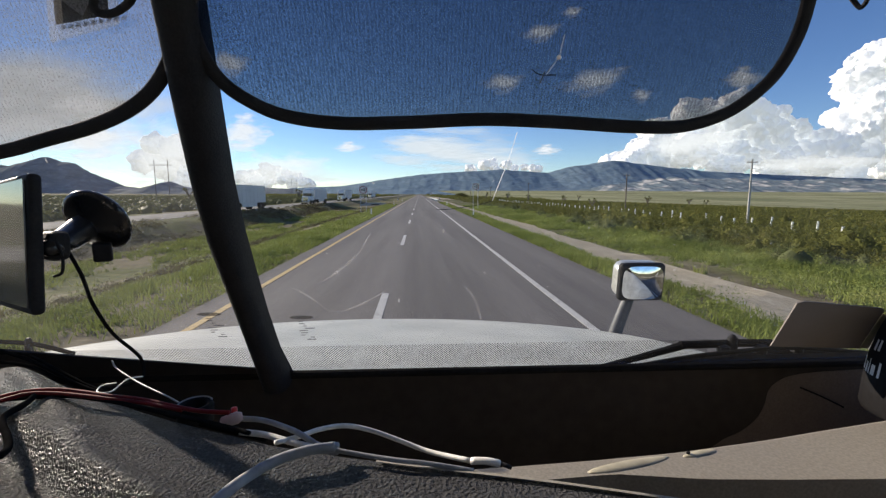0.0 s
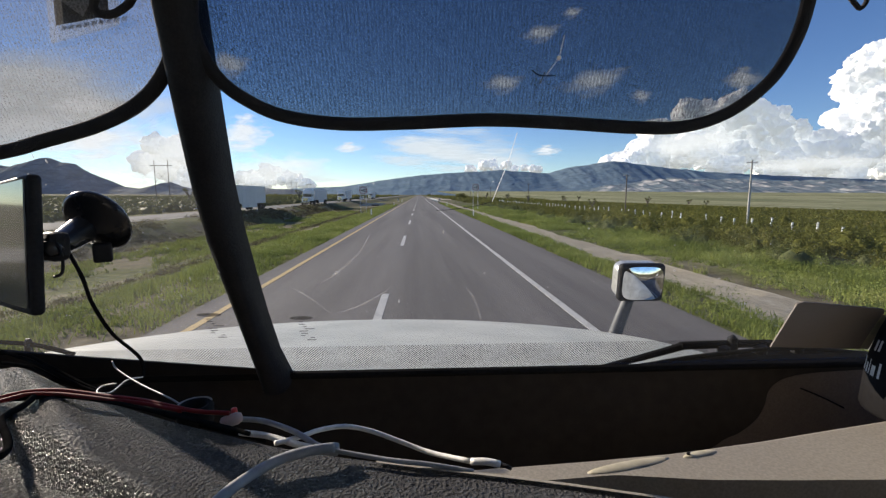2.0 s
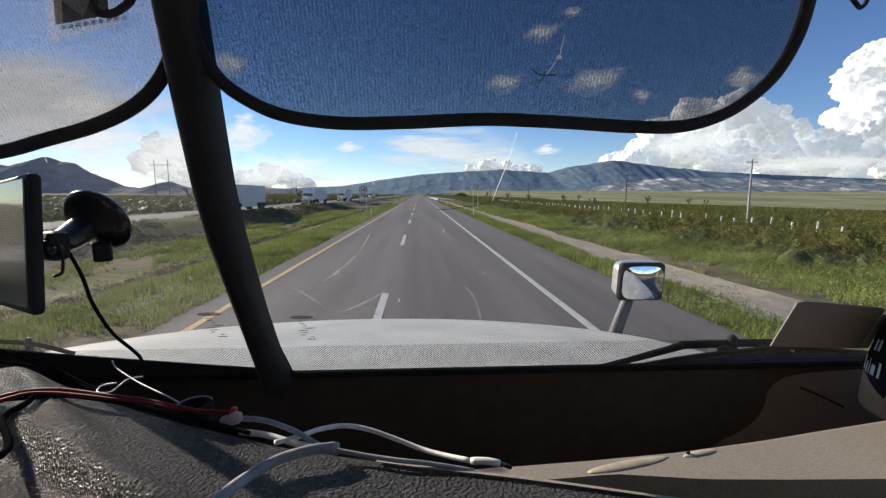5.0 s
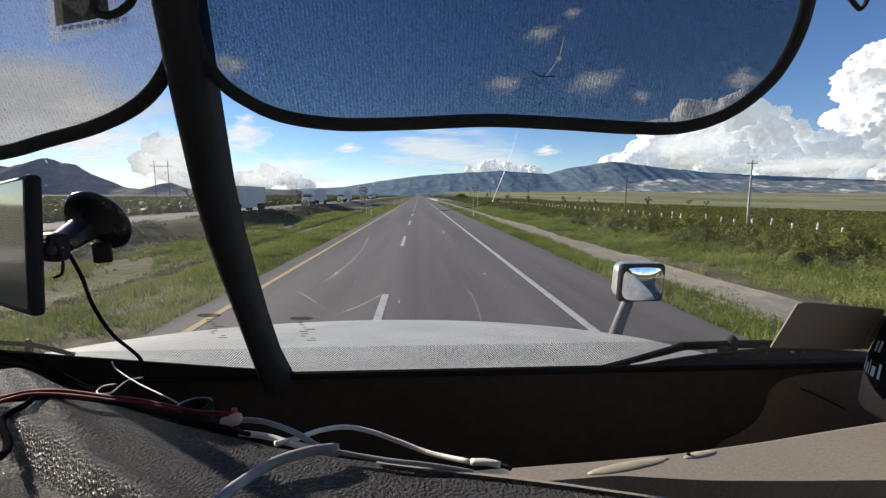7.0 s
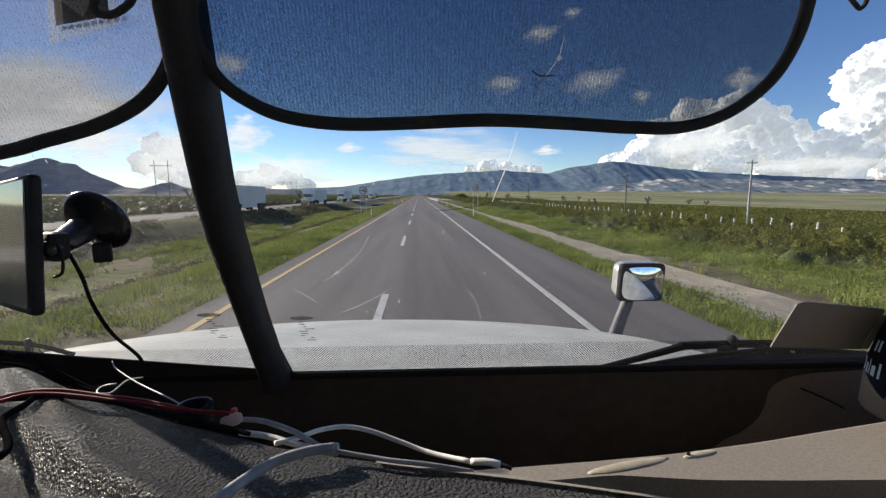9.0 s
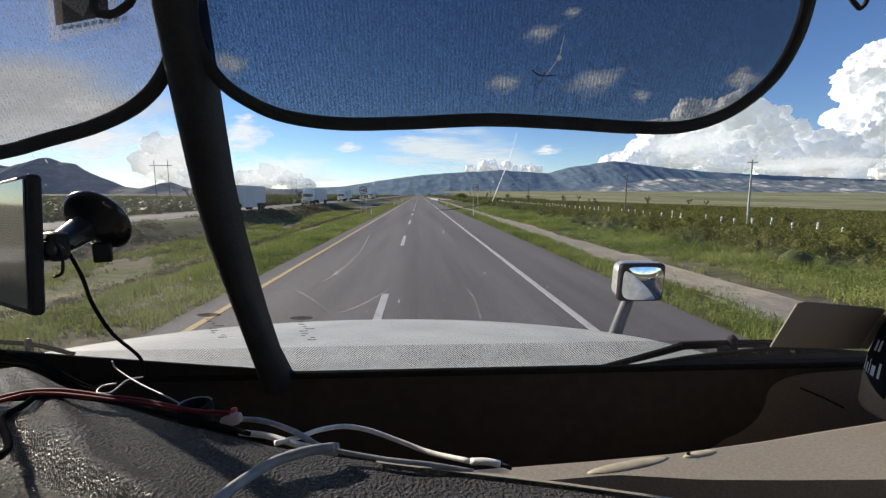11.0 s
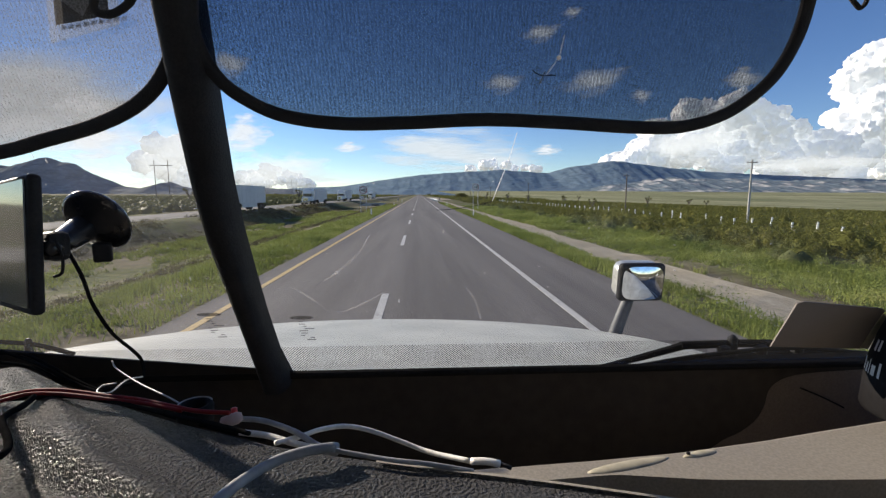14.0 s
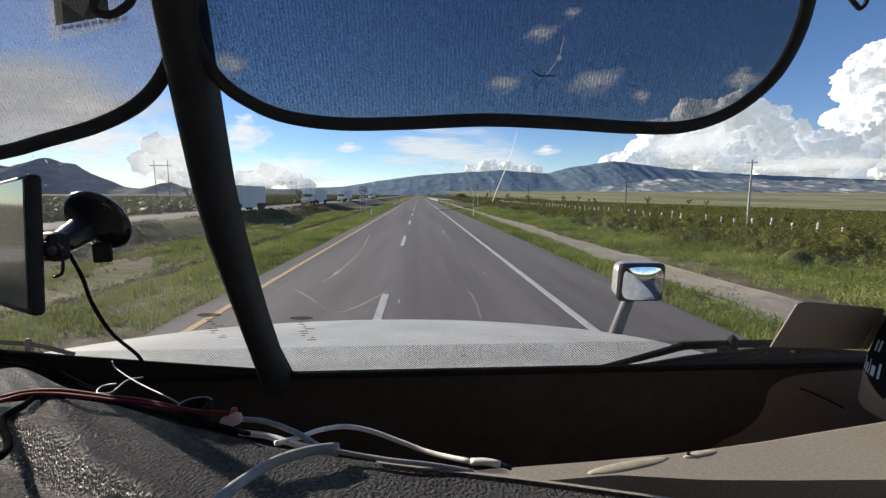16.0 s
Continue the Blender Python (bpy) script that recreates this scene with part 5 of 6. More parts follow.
def bushes(rng, cx, cy, cz, rad, hgt, n, size):
    (v, f), (v2, f2) = leaf_mass(rng, cx, cy, cz, rad, hgt, n, size), cores(rng, cx, cy, cz, rad, hgt)
    return np.concatenate([v, v2]), np.concatenate([f, f2 + len(v)])


def join_mass(name, chunks, material, label, category):
    vs, fs, k = [], [], 0
    for v, f in chunks:
        vs.append(v), fs.append(f + k)
        k += len(v)
    v, f = np.concatenate(vs), np.concatenate(fs)
    me = bpy.data.meshes.new(name)
    n = f.shape[1]
    me.vertices.add(len(v)), me.loops.add(f.size), me.polygons.add(len(f))
    me.vertices.foreach_set("co", v.astype(np.float32).ravel())
    me.loops.foreach_set("vertex_index", f.astype(np.int32).ravel())
    me.polygons.foreach_set("loop_start", np.arange(0, f.size, n, dtype=np.int32))
    me.update(calc_edges=True)
    me.materials.append(material)
    return tagged(new(name, me), label, category, kind="stuff")


def gz(x, y):
    return np.array([ground_z(a, b) for a, b in zip(x, y)])


rng = np.random.default_rng(11)


def scrub_belt(n, d0, d1, leaves, leaf, lo, hi, x_lo=10.4):
    """Bushes right of the track between two distances."""
    ang = rng.uniform(math.radians(3), math.radians(62), n)
    d = np.sqrt(rng.uniform(d0 ** 2, d1 ** 2, n))
    x, y = d * np.sin(ang), d * np.cos(ang)
    keep = x > x_lo + 1.2 * np.sin(y * 0.21) + rng.uniform(0, 2.5, n)
    x, y = x[keep], y[keep]
    lump = 0.5 + 0.5 * np.sin(x * 0.55 + 2.1 * np.sin(y * 0.23)) * np.sin(y * 0.47 + 1.7 * np.sin(x * 0.31))
    hgt = rng.uniform(lo, hi, len(x)) * (0.55 + 0.8 * lump) * (0.65 + 0.35 * np.clip((x - 9) / 5, 0, 1))
    rad = hgt * rng.uniform(0.65, 1.0, len(x))
    return bushes(rng, x, y, gz(x, y) - 0.05, rad, hgt, leaves, np.full(len(x), leaf))


join_mass("scrub", [scrub_belt(420, 12, 30, 320, 0.04, 0.4, 1.0, 14.0), scrub_belt(120, 18, 75, 600, 0.05, 1.1, 1.7, 16.5), scrub_belt(2600, 28, 70, 84, 0.075, 0.5, 1.1, 14.5), scrub_belt(5000, 65, 160, 28, 0.155, 0.6, 1.2, 14.5),
                    scrub_belt(6000, 150, 430, 12, 0.3, 0.8, 1.6, 14.5)], SCRUB, "dense olive green desert scrub beside the highway", "scrub")
GREY_SCRUB = leaf_mat("grey-green bush leaves", (0.11, 0.125, 0.055), (0.21, 0.225, 0.11), (0.30, 0.30, 0.18))
gy = 13 + 75 * rng.random(60) ** 1.3
gx = 12.5 + 5.5 * rng.random(60)
gh = rng.uniform(0.35, 0.9, 60)
join_mass("scrub", [bushes(rng, gx, gy, gz(gx, gy) - 0.05, gh * rng.uniform(0.7, 1.1, 60), gh, 620, 0.018 + 0.0007 * gy)], GREY_SCRUB, "pale grey-green bushes beside the dirt track", "scrub")
# taller bushes far along both roads
fa = rng.uniform(math.radians(-24), math.radians(16), 2600)
fd = np.sqrt(rng.uniform(240 ** 2, 950 ** 2, 2600))
fx, fy = fd * np.sin(fa), fd * np.cos(fa)
keep = (fx < -42) | (fx > 14)
fx, fy = fx[keep], fy[keep]
fh = rng.uniform(1.2, 3.2, len(fx)) * (0.6 + 0.6 * rng.random(len(fx)) ** 3)
join_mass("scrub", [bushes(rng, fx, fy, gz(fx, fy), fh * 1.3, fh, 22, 0.0011 * fd[keep])], SCRUB, "dark green line of bushes far along the road", "scrub")
# left of the opposite road
FAR_SCRUB = leaf_mat("grey-green scrub leaves", (0.065, 0.08, 0.036), (0.13, 0.14, 0.065), (0.18, 0.165, 0.09))
ang = rng.uniform(math.radians(-60), math.radians(-4), 9000)
d = np.sqrt(rng.uniform(48 ** 2, 420 ** 2, 9000))
x, y = d * np.sin(ang), d * np.cos(ang)
keep = x < -37
x, y = x[keep], y[keep]
hgt = rng.uniform(0.8, 2.2, len(x))
join_mass("scrub", [bushes(rng, x, y, gz(x, y), hgt * 1.3, hgt, 26, np.full(len(x), 0.18))], FAR_SCRUB, "dark grey-green scrub beyond the opposite road", "scrub")


def grass_blades(n, x, y, lo, hi, grow=0.0035):
    d = np.hypot(x, y)
    a = rng.uniform(0, 2 * math.pi, len(x))
    h = rng.uniform(lo, hi, len(x)) * (0.5 + 0.9 * np.clip(np.sin(x * 1.7 + 2 * np.sin(y * 0.6)) * np.sin(y * 1.3) * 0.5 + 0.5, 0, 1)) + grow * d * 0.3
    w = 0.005 + grow * 0.2 * d
    z = gz(x, y) - 0.02
    lean = rng.normal(0, 0.35, (len(x), 2)) * h[:, None]
    p0 = np.stack([x - np.cos(a) * w, y - np.sin(a) * w, z], 1)
    p1 = np.stack([x + np.cos(a) * w, y + np.sin(a) * w, z], 1)
    p2 = np.stack([x + lean[:, 0], y + lean[:, 1], z + h], 1)
    return np.stack([p0, p1, p2], 1).reshape(-1, 3), np.arange(len(x) * 3).reshape(-1, 3)


def growth(x, y):
    """How well things grow at a place, from 0 to 1: patches of a few metres, longer along the road."""
    return np.array([0.5 + 0.75 * noise.noise((a * 0.22, b * 0.09, 1.7)) + 0.45 * noise.noise((a * 0.7, b * 0.33, 8.2)) for a, b in zip(x, y)])


def patch(n, x0, x1, y0, y1, tufts, spread=0.12, thin=0.45):
    """Points for blades, gathered in tufts, thinner with distance and where little grows."""
    ty = y0 + (y1 - y0) * rng.random(tufts) ** 1.7
    tx = rng.uniform(x0, x1, tufts)
    keep = growth(tx, ty) > thin + rng.normal(0, 0.08, tufts)
    tx, ty = tx[keep], ty[keep]
    k = rng.integers(0, len(tx), n)
    return np.clip(tx[k] + rng.normal(0, spread, n), x0, x1), ty[k] + rng.normal(0, spread, n)


px_, py_ = patch(46000, -7.6, -4.3, 3, 90, 6500, 0.10, 0.18)
p2x, p2y = patch(30000, -19.5, -13.0, 6, 100, 5000, 0.14, 0.42)
qx, qy = patch(26000, 4.95, 6.5, 3, 110, 3600, 0.08, 0.2)
sx_, sy_ = patch(46000, 8.7, 15.0, 4, 90, 5600, 0.14, 0.25)
join_mass("grass", [grass_blades(0, px_, py_, 0.05, 0.24), grass_blades(0, p2x, p2y, 0.08, 0.30), grass_blades(0, qx, qy, 0.05, 0.24), grass_blades(0, sx_, sy_, 0.06, 0.30)], GRASS, "fresh green grass along the highway's verges", "grass")
px_, py_ = patch(42000, -26, -6.5, 4, 120, 8000, 0.16, 0.5)
join_mass("grass", [grass_blades(0, px_, py_, 0.04, 0.18)], DRY_GRASS, "drier olive grass and weeds in the median", "grass")


def forbs(n, x0, x1, y0, y1, leaves, lo=0.08, hi=0.34, thin=0.3):
    """Low leafy weeds between the blades."""
    y = y0 + (y1 - y0) * rng.random(n) ** 1.5
    x = rng.uniform(x0, x1, n)
    keep = growth(x, y) > thin
    x, y = x[keep], y[keep]
    h = rng.uniform(lo, hi, len(x)) * rng.uniform(0.6, 1.2, len(x))
    return leaf_mass(rng, x, y, gz(x, y) - 0.03, h * rng.uniform(0.9, 1.6, len(x)), h, leaves, 0.011 + 0.0008 * np.hypot(x, y))


FORB = leaf_mat("low roadside weeds", (0.17, 0.215, 0.055), (0.32, 0.365, 0.115), (0.46, 0.42, 0.16))
join_mass("weeds", [forbs(2400, 8.9, 15.5, 6, 80, 90, 0.10, 0.46, 0.15), forbs(650, -7.5, -4.6, 4, 60, 100), forbs(260, 5.1, 6.5, 5, 60, 110), forbs(800, -19, -12, 7, 80, 80, 0.12, 0.45, 0.45)], FORB, "low leafy green and yellow weeds on the verges", "weeds")
DARK_WEED = leaf_mat("dry brown weeds", (0.06, 0.055, 0.035), (0.13, 0.115, 0.07), (0.22, 0.19, 0.13))
join_mass("weeds", [forbs(1400, -26, -19, 8, 110, 36, 0.1, 0.42, 0.35), forbs(500, -13, -7.5, 5, 70, 90, 0.06, 0.25, 0.4)], DARK_WEED, "dry brown weeds on the bank of the opposite road", "weeds")
# stones on the track's edge and the verge
sv, sf = [], []
rs = random.Random(9)
for k in range(300):
    if rs.random() < 0.7:
        x, y = rs.choice((6.5, 8.5)) + rs.gauss(0, 0.35), 4 + 60 * rs.random() ** 1.5
    else:
        x, y = rs.uniform(-13, -5), 5 + 50 * rs.random()
    c, r0, b0 = Vector((x, y, ground_z(x, y) + 0.03)), rs.uniform(0.015, 0.06), len(sv)
    for dx, dy, dz in ((1, 0, 0), (0, 1, 0), (-1, 0, 0), (0, -1, 0), (0, 0, 1), (0, 0, -1)):
        j = rs.uniform(0.7, 1.3)
        sv.append((c.x + dx * r0 * j, c.y + dy * r0 * j, c.z + dz * r0 * j * 0.6))
    sf += [(b0 + a, b0 + b2, b0 + c2) for a, b2, c2 in ((0, 1, 4), (1, 2, 4), (2, 3, 4), (3, 0, 4), (1, 0, 5), (2, 1, 5), (3, 2, 5), (0, 3, 5))]
tagged(mesh_from("stones", sv, sf, CONCRETE), "pale stones scattered on the verges", "stones", kind="stuff")


# ---- roadside things ----
def plate_sign(at, size, label, h=2.55, facing=0.0, speed=False):
    """A white square plate with a red ring on two steel posts."""
    t = thing("road_sign", label, "sign", group="signs on the verge")
    for dx in (-0.32 * size, 0.32 * size):
        part("post", block((dx - 0.03, 0.02, -0.9), (dx + 0.03, 0.06, h + size * 0.4)), GALVANISED, t)
    part("plate", block((-size / 2, -0.006, h - size / 2), (size / 2, 0.012, h + size / 2), 0.004), WHITE_PAINT, t)
    tilt = Euler((radians(90), 0, 0)).to_matrix().to_4x4()
    ringm = Matrix.Translation((0, -0.010, h)) @ tilt
    bm = bmesh.new()
    for r0, r1 in ((0.36 * size, 0.44 * size),):
        n = 40
        vs = [[bm.verts.new(ringm @ Vector((r * math.cos(2 * math.pi * j / n), r * math.sin(2 * math.pi * j / n), 0))) for j in range(n)] for r in (r0, r1)]
        for j in range(n):
            bm.faces.new((vs[0][j], vs[0][(j + 1) % n], vs[1][(j + 1) % n], vs[1][j]))
    part("ring", bm, SIGN_RED, t, "red ring")
    if not speed:
        part("symbol", slab([(-0.26 * size, -0.011, h - 0.06 * size), (-0.12 * size, -0.011, h - 0.06 * size), (-0.12 * size, -0.011, h - 0.13 * size), (-0.02 * size, -0.011, h), (-0.12 * size, -0.011, h + 0.13 * size), (-0.12 * size, -0.011, h + 0.06 * size), (-0.26 * size, -0.011, h + 0.06 * size)], 0.002, (0, -1, 0)), SIGN_BLACK, t, "black arrow")
        part("symbol", block((0.03 * size, -0.013, h - 0.17 * size), (0.24 * size, -0.011, h + 0.17 * size)), SIGN_BLACK, t, "black vehicle symbol")
        part("symbol", block((0.06 * size, -0.015, h - 0.02 * size), (0.21 * size, -0.013, h + 0.05 * size)), WHITE_PAINT, t)
    else:
        for k in (-0.13, 0.08):
            part("numeral_bar", block((k * size, -0.013, h - 0.14 * size), ((k + 0.13) * size, -0.011, h + 0.14 * size)), SIGN_BLACK, t)
    t.location = at
    t.rotation_euler[2] = facing
    return t


plate_sign((-7.55, 61, -0.45), 1.18, "white square sign with red ring beside the median", 3.15)
plate_sign((8.9, 70, -0.35), 1.18, "white square sign with red ring beside the dirt track", 3.62)
plate_sign((7.6, 272, -0.3), 0.9, "small speed limit sign beyond the gravel layby", speed=True)


def delineator(at, label="white delineator post with a black foot on the verge"):
    t = thing("delineator_post", label, "post", group="delineator posts")
    part("post", lathe([(0.055, 0.22), (0.055, 0.78), (0.05, 0.80), (0.0, 0.81)], None, 12), WHITE_PAINT, t)
    part("foot", lathe([(0.056, -0.15), (0.056, 0.22)], None, 12), SIGN_BLACK, t, "black foot")
    part("reflector", block((-0.025, -0.06, 0.62), (0.025, -0.05, 0.70)), GALVANISED, t)
    t.location = at
    return t


first = delineator((5.15, 42, -0.06))
for x, y in ((5.15, 82), (5.15, 206), (-4.7, 44), (-4.7, 84), (-4.7, 124), (5.15, -6), (-4.7, -8)):
    copy_thing(first, Matrix.Translation((x, y, -0.06)))


def marker(at, label):
    """A hazard marker: a tall plate with slanting stripes."""
    t = thing("hazard_marker", label, "marker", group="hazard markers")
    part("post", block((-0.03, 0.0, -0.3), (0.03, 0.04, 1.15)), GALVANISED, t)
    part("plate", block((-0.17, -0.02, 0.25), (0.17, 0.0, 1.2)), WHITE_PAINT, t)
    for k in range(5):
        z = 0.25 + 0.19 * k
        part("stripe", slab([(-0.17, -0.024, z), (0.17, -0.024, z + 0.10), (0.17, -0.024, min(z + 0.2, 1.2)), (-0.17, -0.024, z + 0.10)], 0.003, (0, -1, 0)), SIGN_BLACK, t)
    t.location = at
    return t


mk = marker((7.2, 157, -0.2), "black and white striped hazard marker by a culvert")
for x, y in ((-6.9, 147), (-6.6, -4), (6.8, -5)):
    copy_thing(mk, Matrix.Translation((x, y, -0.25)))


def fence_post():
    bm = block((-0.065, -0.065, -0.3), (0.065, 0.065, 1.36), 0.015, 1)
    return tagged(part("fence_post", bm, WHITE_PAINT), "white concrete fence post in the scrub", "fence post", "fence posts in the scrub")


fp = fence_post()
fp.location = (32.0, 18, ground_z(32, 18))
rs = random.Random(21)
for k in range(1, 70):
    y = 18 + 2.3 * k
    if k % 9 != 5:
        copy_thing(fp, Matrix.Translation((32.0 + rs.uniform(-0.15, 0.15), y, ground_z(32, y) + rs.uniform(-0.25, 0.1))) @ Euler((rs.gauss(0, 0.05), rs.gauss(0, 0.05), 0)).to_matrix().to_4x4())


def pole(x, y, h, label, arm=True, material=WOOD):
    t = thing("utility_pole", label, "pole", at=(x, y, ground_z(x, y)), group="utility poles")
    part("shaft", lathe([(0.12, -0.4), (0.11, h * 0.5), (0.08, h)], None, 10), material, t)
    if arm:
        part("crossarm", block((-0.55, -0.04, h - 0.35), (0.55, 0.04, h - 0.27)), WOOD, t)
    for dx in (-0.5, 0.5):
        part("insulator", lathe([(0.03, h - 0.27), (0.04, h - 0.2), (0.02, h - 0.15)], Matrix.Translation((dx, 0, 0)), 8), CONCRETE, t)
    return t


pole(34.6, 45, 7.2, "pale concrete utility pole by the fence", material=CONCRETE)
for py in (73, 140, 215, 300):
    pole(34.6, py, 7.0, "dark wooden utility pole by the fence")


def pylon(x, y, h, label):
    t = thing("power_pylon", label, "pylon", at=(x, y, 0), group="power line pylons")
    for dx in (-2.2, 2.2):
        part("mast", lathe([(0.13, -0.5), (0.09, h)], Matrix.Translation((dx, 0, 0)), 8), WOOD, t)
    part("crossarm", block((-3.6, -0.08, h * 0.86), (3.6, 0.08, h * 0.86 + 0.18)), WOOD, t)
    part("brace", tube([(-2.2, 0, h * 0.45), (2.2, 0, h * 0.75)], 0.03, 6, 1), WOOD, t)
    part("brace", tube([(2.2, 0, h * 0.45), (-2.2, 0, h * 0.75)], 0.03, 6, 1), WOOD, t)
    return t


pylon(-86, 155, 13.5, "tall wooden H-frame power pylon beyond the opposite road")
for k, (x, y) in enumerate(((-118, 430), (-126, 520), (-96, 40), (-132, 700))):
    pylon(x, y, 15.5, "distant wooden H-frame power pylon")

rail = thing("guardrail", "galvanised steel guardrail on posts beside the hard shoulder", "guardrail")
wprof = [(0.0, 0.40), (-0.045, 0.44), (-0.045, 0.50), (0.0, 0.55), (0.0, 0.57), (-0.045, 0.62), (-0.045, 0.68), (0.0, 0.72)]
bm = bmesh.new()
ra, rb = [[bm.verts.new((4.95 + a, y, z)) for a, z in wprof] for y in (119, 195)]
for j in range(len(wprof) - 1):
    bm.faces.new((ra[j], rb[j], rb[j + 1], ra[j + 1]))
part("beam", bm, GALVANISED, rail, "corrugated steel beam")
post_mesh = None
for k in range(20):
    if post_mesh is None:
        post_mesh = part("post", block((-0.05, -0.04, -0.6), (0.05, 0.04, 0.74)), GALVANISED, rail)
        post_mesh.location = (5.03, 120, 0)
    else:
        o = new("post", post_mesh.data)
        o.parent, o.location = rail, (5.03, 120 + 3.9 * k, 0)
layby = strip("gravel_layby", 5.0, 19, 197, 330, lambda x, y: ground_z(x, y) + 0.06, GRAVEL, 6, 0, 1.2, 3)
tagged(layby, "wide pale gravel layby beside the highway", "layby", kind="structure")


def tree(x, y, h, r, leaves, leaf, label):
    """A round desert tree: forked trunk and a crown of leaf clumps with gaps."""
    z = ground_z(x, y)
    t = thing("tree", label, "tree", at=(x, y, z))
    bm = bmesh.new()
    rt = random.Random(int(x * 7 + y))
    for k in range(6):
        a = rt.uniform(0, 6.28)
        tube([(0, 0, -0.2), (0.15 * math.cos(a), 0.15 * math.sin(a), h * 0.25), (r * 0.55 * math.cos(a), r * 0.55 * math.sin(a), h * rt.uniform(0.55, 0.8))], (0.12, 0.03), 7, 4, bm=bm)
    part("trunk", bm, BARK, t)
    n = 40
    a, q = rng.uniform(0, 6.28, n), rng.random(n) ** 0.5
    cx, cy, cz = r * 0.75 * q * np.cos(a), r * 0.75 * q * np.sin(a), h * (0.35 + 0.4 * rng.random(n) * (1.15 - q * 0.6))
    v, f = leaf_mass(rng, cx, cy, cz, np.full(n, r * 0.34), np.full(n, r * 0.26), leaves, np.full(n, leaf))
    c = mesh_from("crown", [tuple(p) for p in v], [tuple(int(i) for i in p) for p in f], SCRUB)
    c.parent = t
    return t


tree(23, 240, 4.4, 3.6, 120, 0.13, "round dark green desert tree beside the gravel layby")


def yucca(x, y, h, label="spiky tree yucca standing above the scrub"):
    z = ground_z(x, y)
    t = thing("yucca", label, "yucca", at=(x, y, z), group="yuccas")
    rt = random.Random(int(abs(x) * 13 + y))
    bm, tips = bmesh.new(), []
    for k in range(rt.randint(3, 6)):
        a, up = rt.uniform(0, 6.28), rt.uniform(0.65, 1.0)
        tip = Vector((h * 0.28 * math.cos(a), h * 0.28 * math.sin(a), h * up))
        tube([(0, 0, -0.2), (0.05 * math.cos(a), 0.05 * math.sin(a), h * 0.4), tip], (h * 0.05, h * 0.03), 7, 4, bm=bm)
        tips.append(tip)
    part("trunk", bm, BARK, t)
    vs, fs = [], []
    for p in tips:
        for k in range(46):
            d = Vector((rt.gauss(0, 1), rt.gauss(0, 1), rt.gauss(0.5, 0.8))).normalized() * h * rt.uniform(0.13, 0.2)
            s = d.cross(Vector((rt.random(), rt.random(), rt.random()))).normalized() * h * 0.012
            i = len(vs)
            vs += [tuple(p - s), tuple(p + s), tuple(p + d)]
            fs.append((i, i + 1, i + 2))
    c = mesh_from("crown", vs, fs, SCRUB)
    c.parent = t
    return t


rs = random.Random(31)
for x, y, h in ((47, 190, 4.5), (70, 210, 4), (92, 175, 4.2), (36, 240, 4.6), (150, 240, 4.4), (60, 300, 5), (120, 330, 5), (200, 300, 5), (85, 260, 4.2), (-75, 150, 5), (-58, 220, 5), (-95, 230, 5), (38, 96, 2.6)):
    yucca(x, y, h)


# ---- traffic standing on the opposite road ----
def wheel(parent, x, y, z, r, w):
    m = Matrix.Translation((x, y, z)) @ Euler((0, radians(90), 0)).to_matrix().to_4x4()
    t = part("wheel", lathe([(r * 0.6, -w / 2), (r * 0.92, -w / 2), (r, -w * 0.35), (r, w * 0.35), (r * 0.92, w / 2), (r * 0.6, w / 2)], m, 20), TYRE, parent)
    part("rim", lathe([(r * 0.2, -w * 0.42), (r * 0.6, -w * 0.3), (r * 0.6, w * 0.3), (r * 0.2, w * 0.42)], m, 16), GALVANISED, t)
    return t


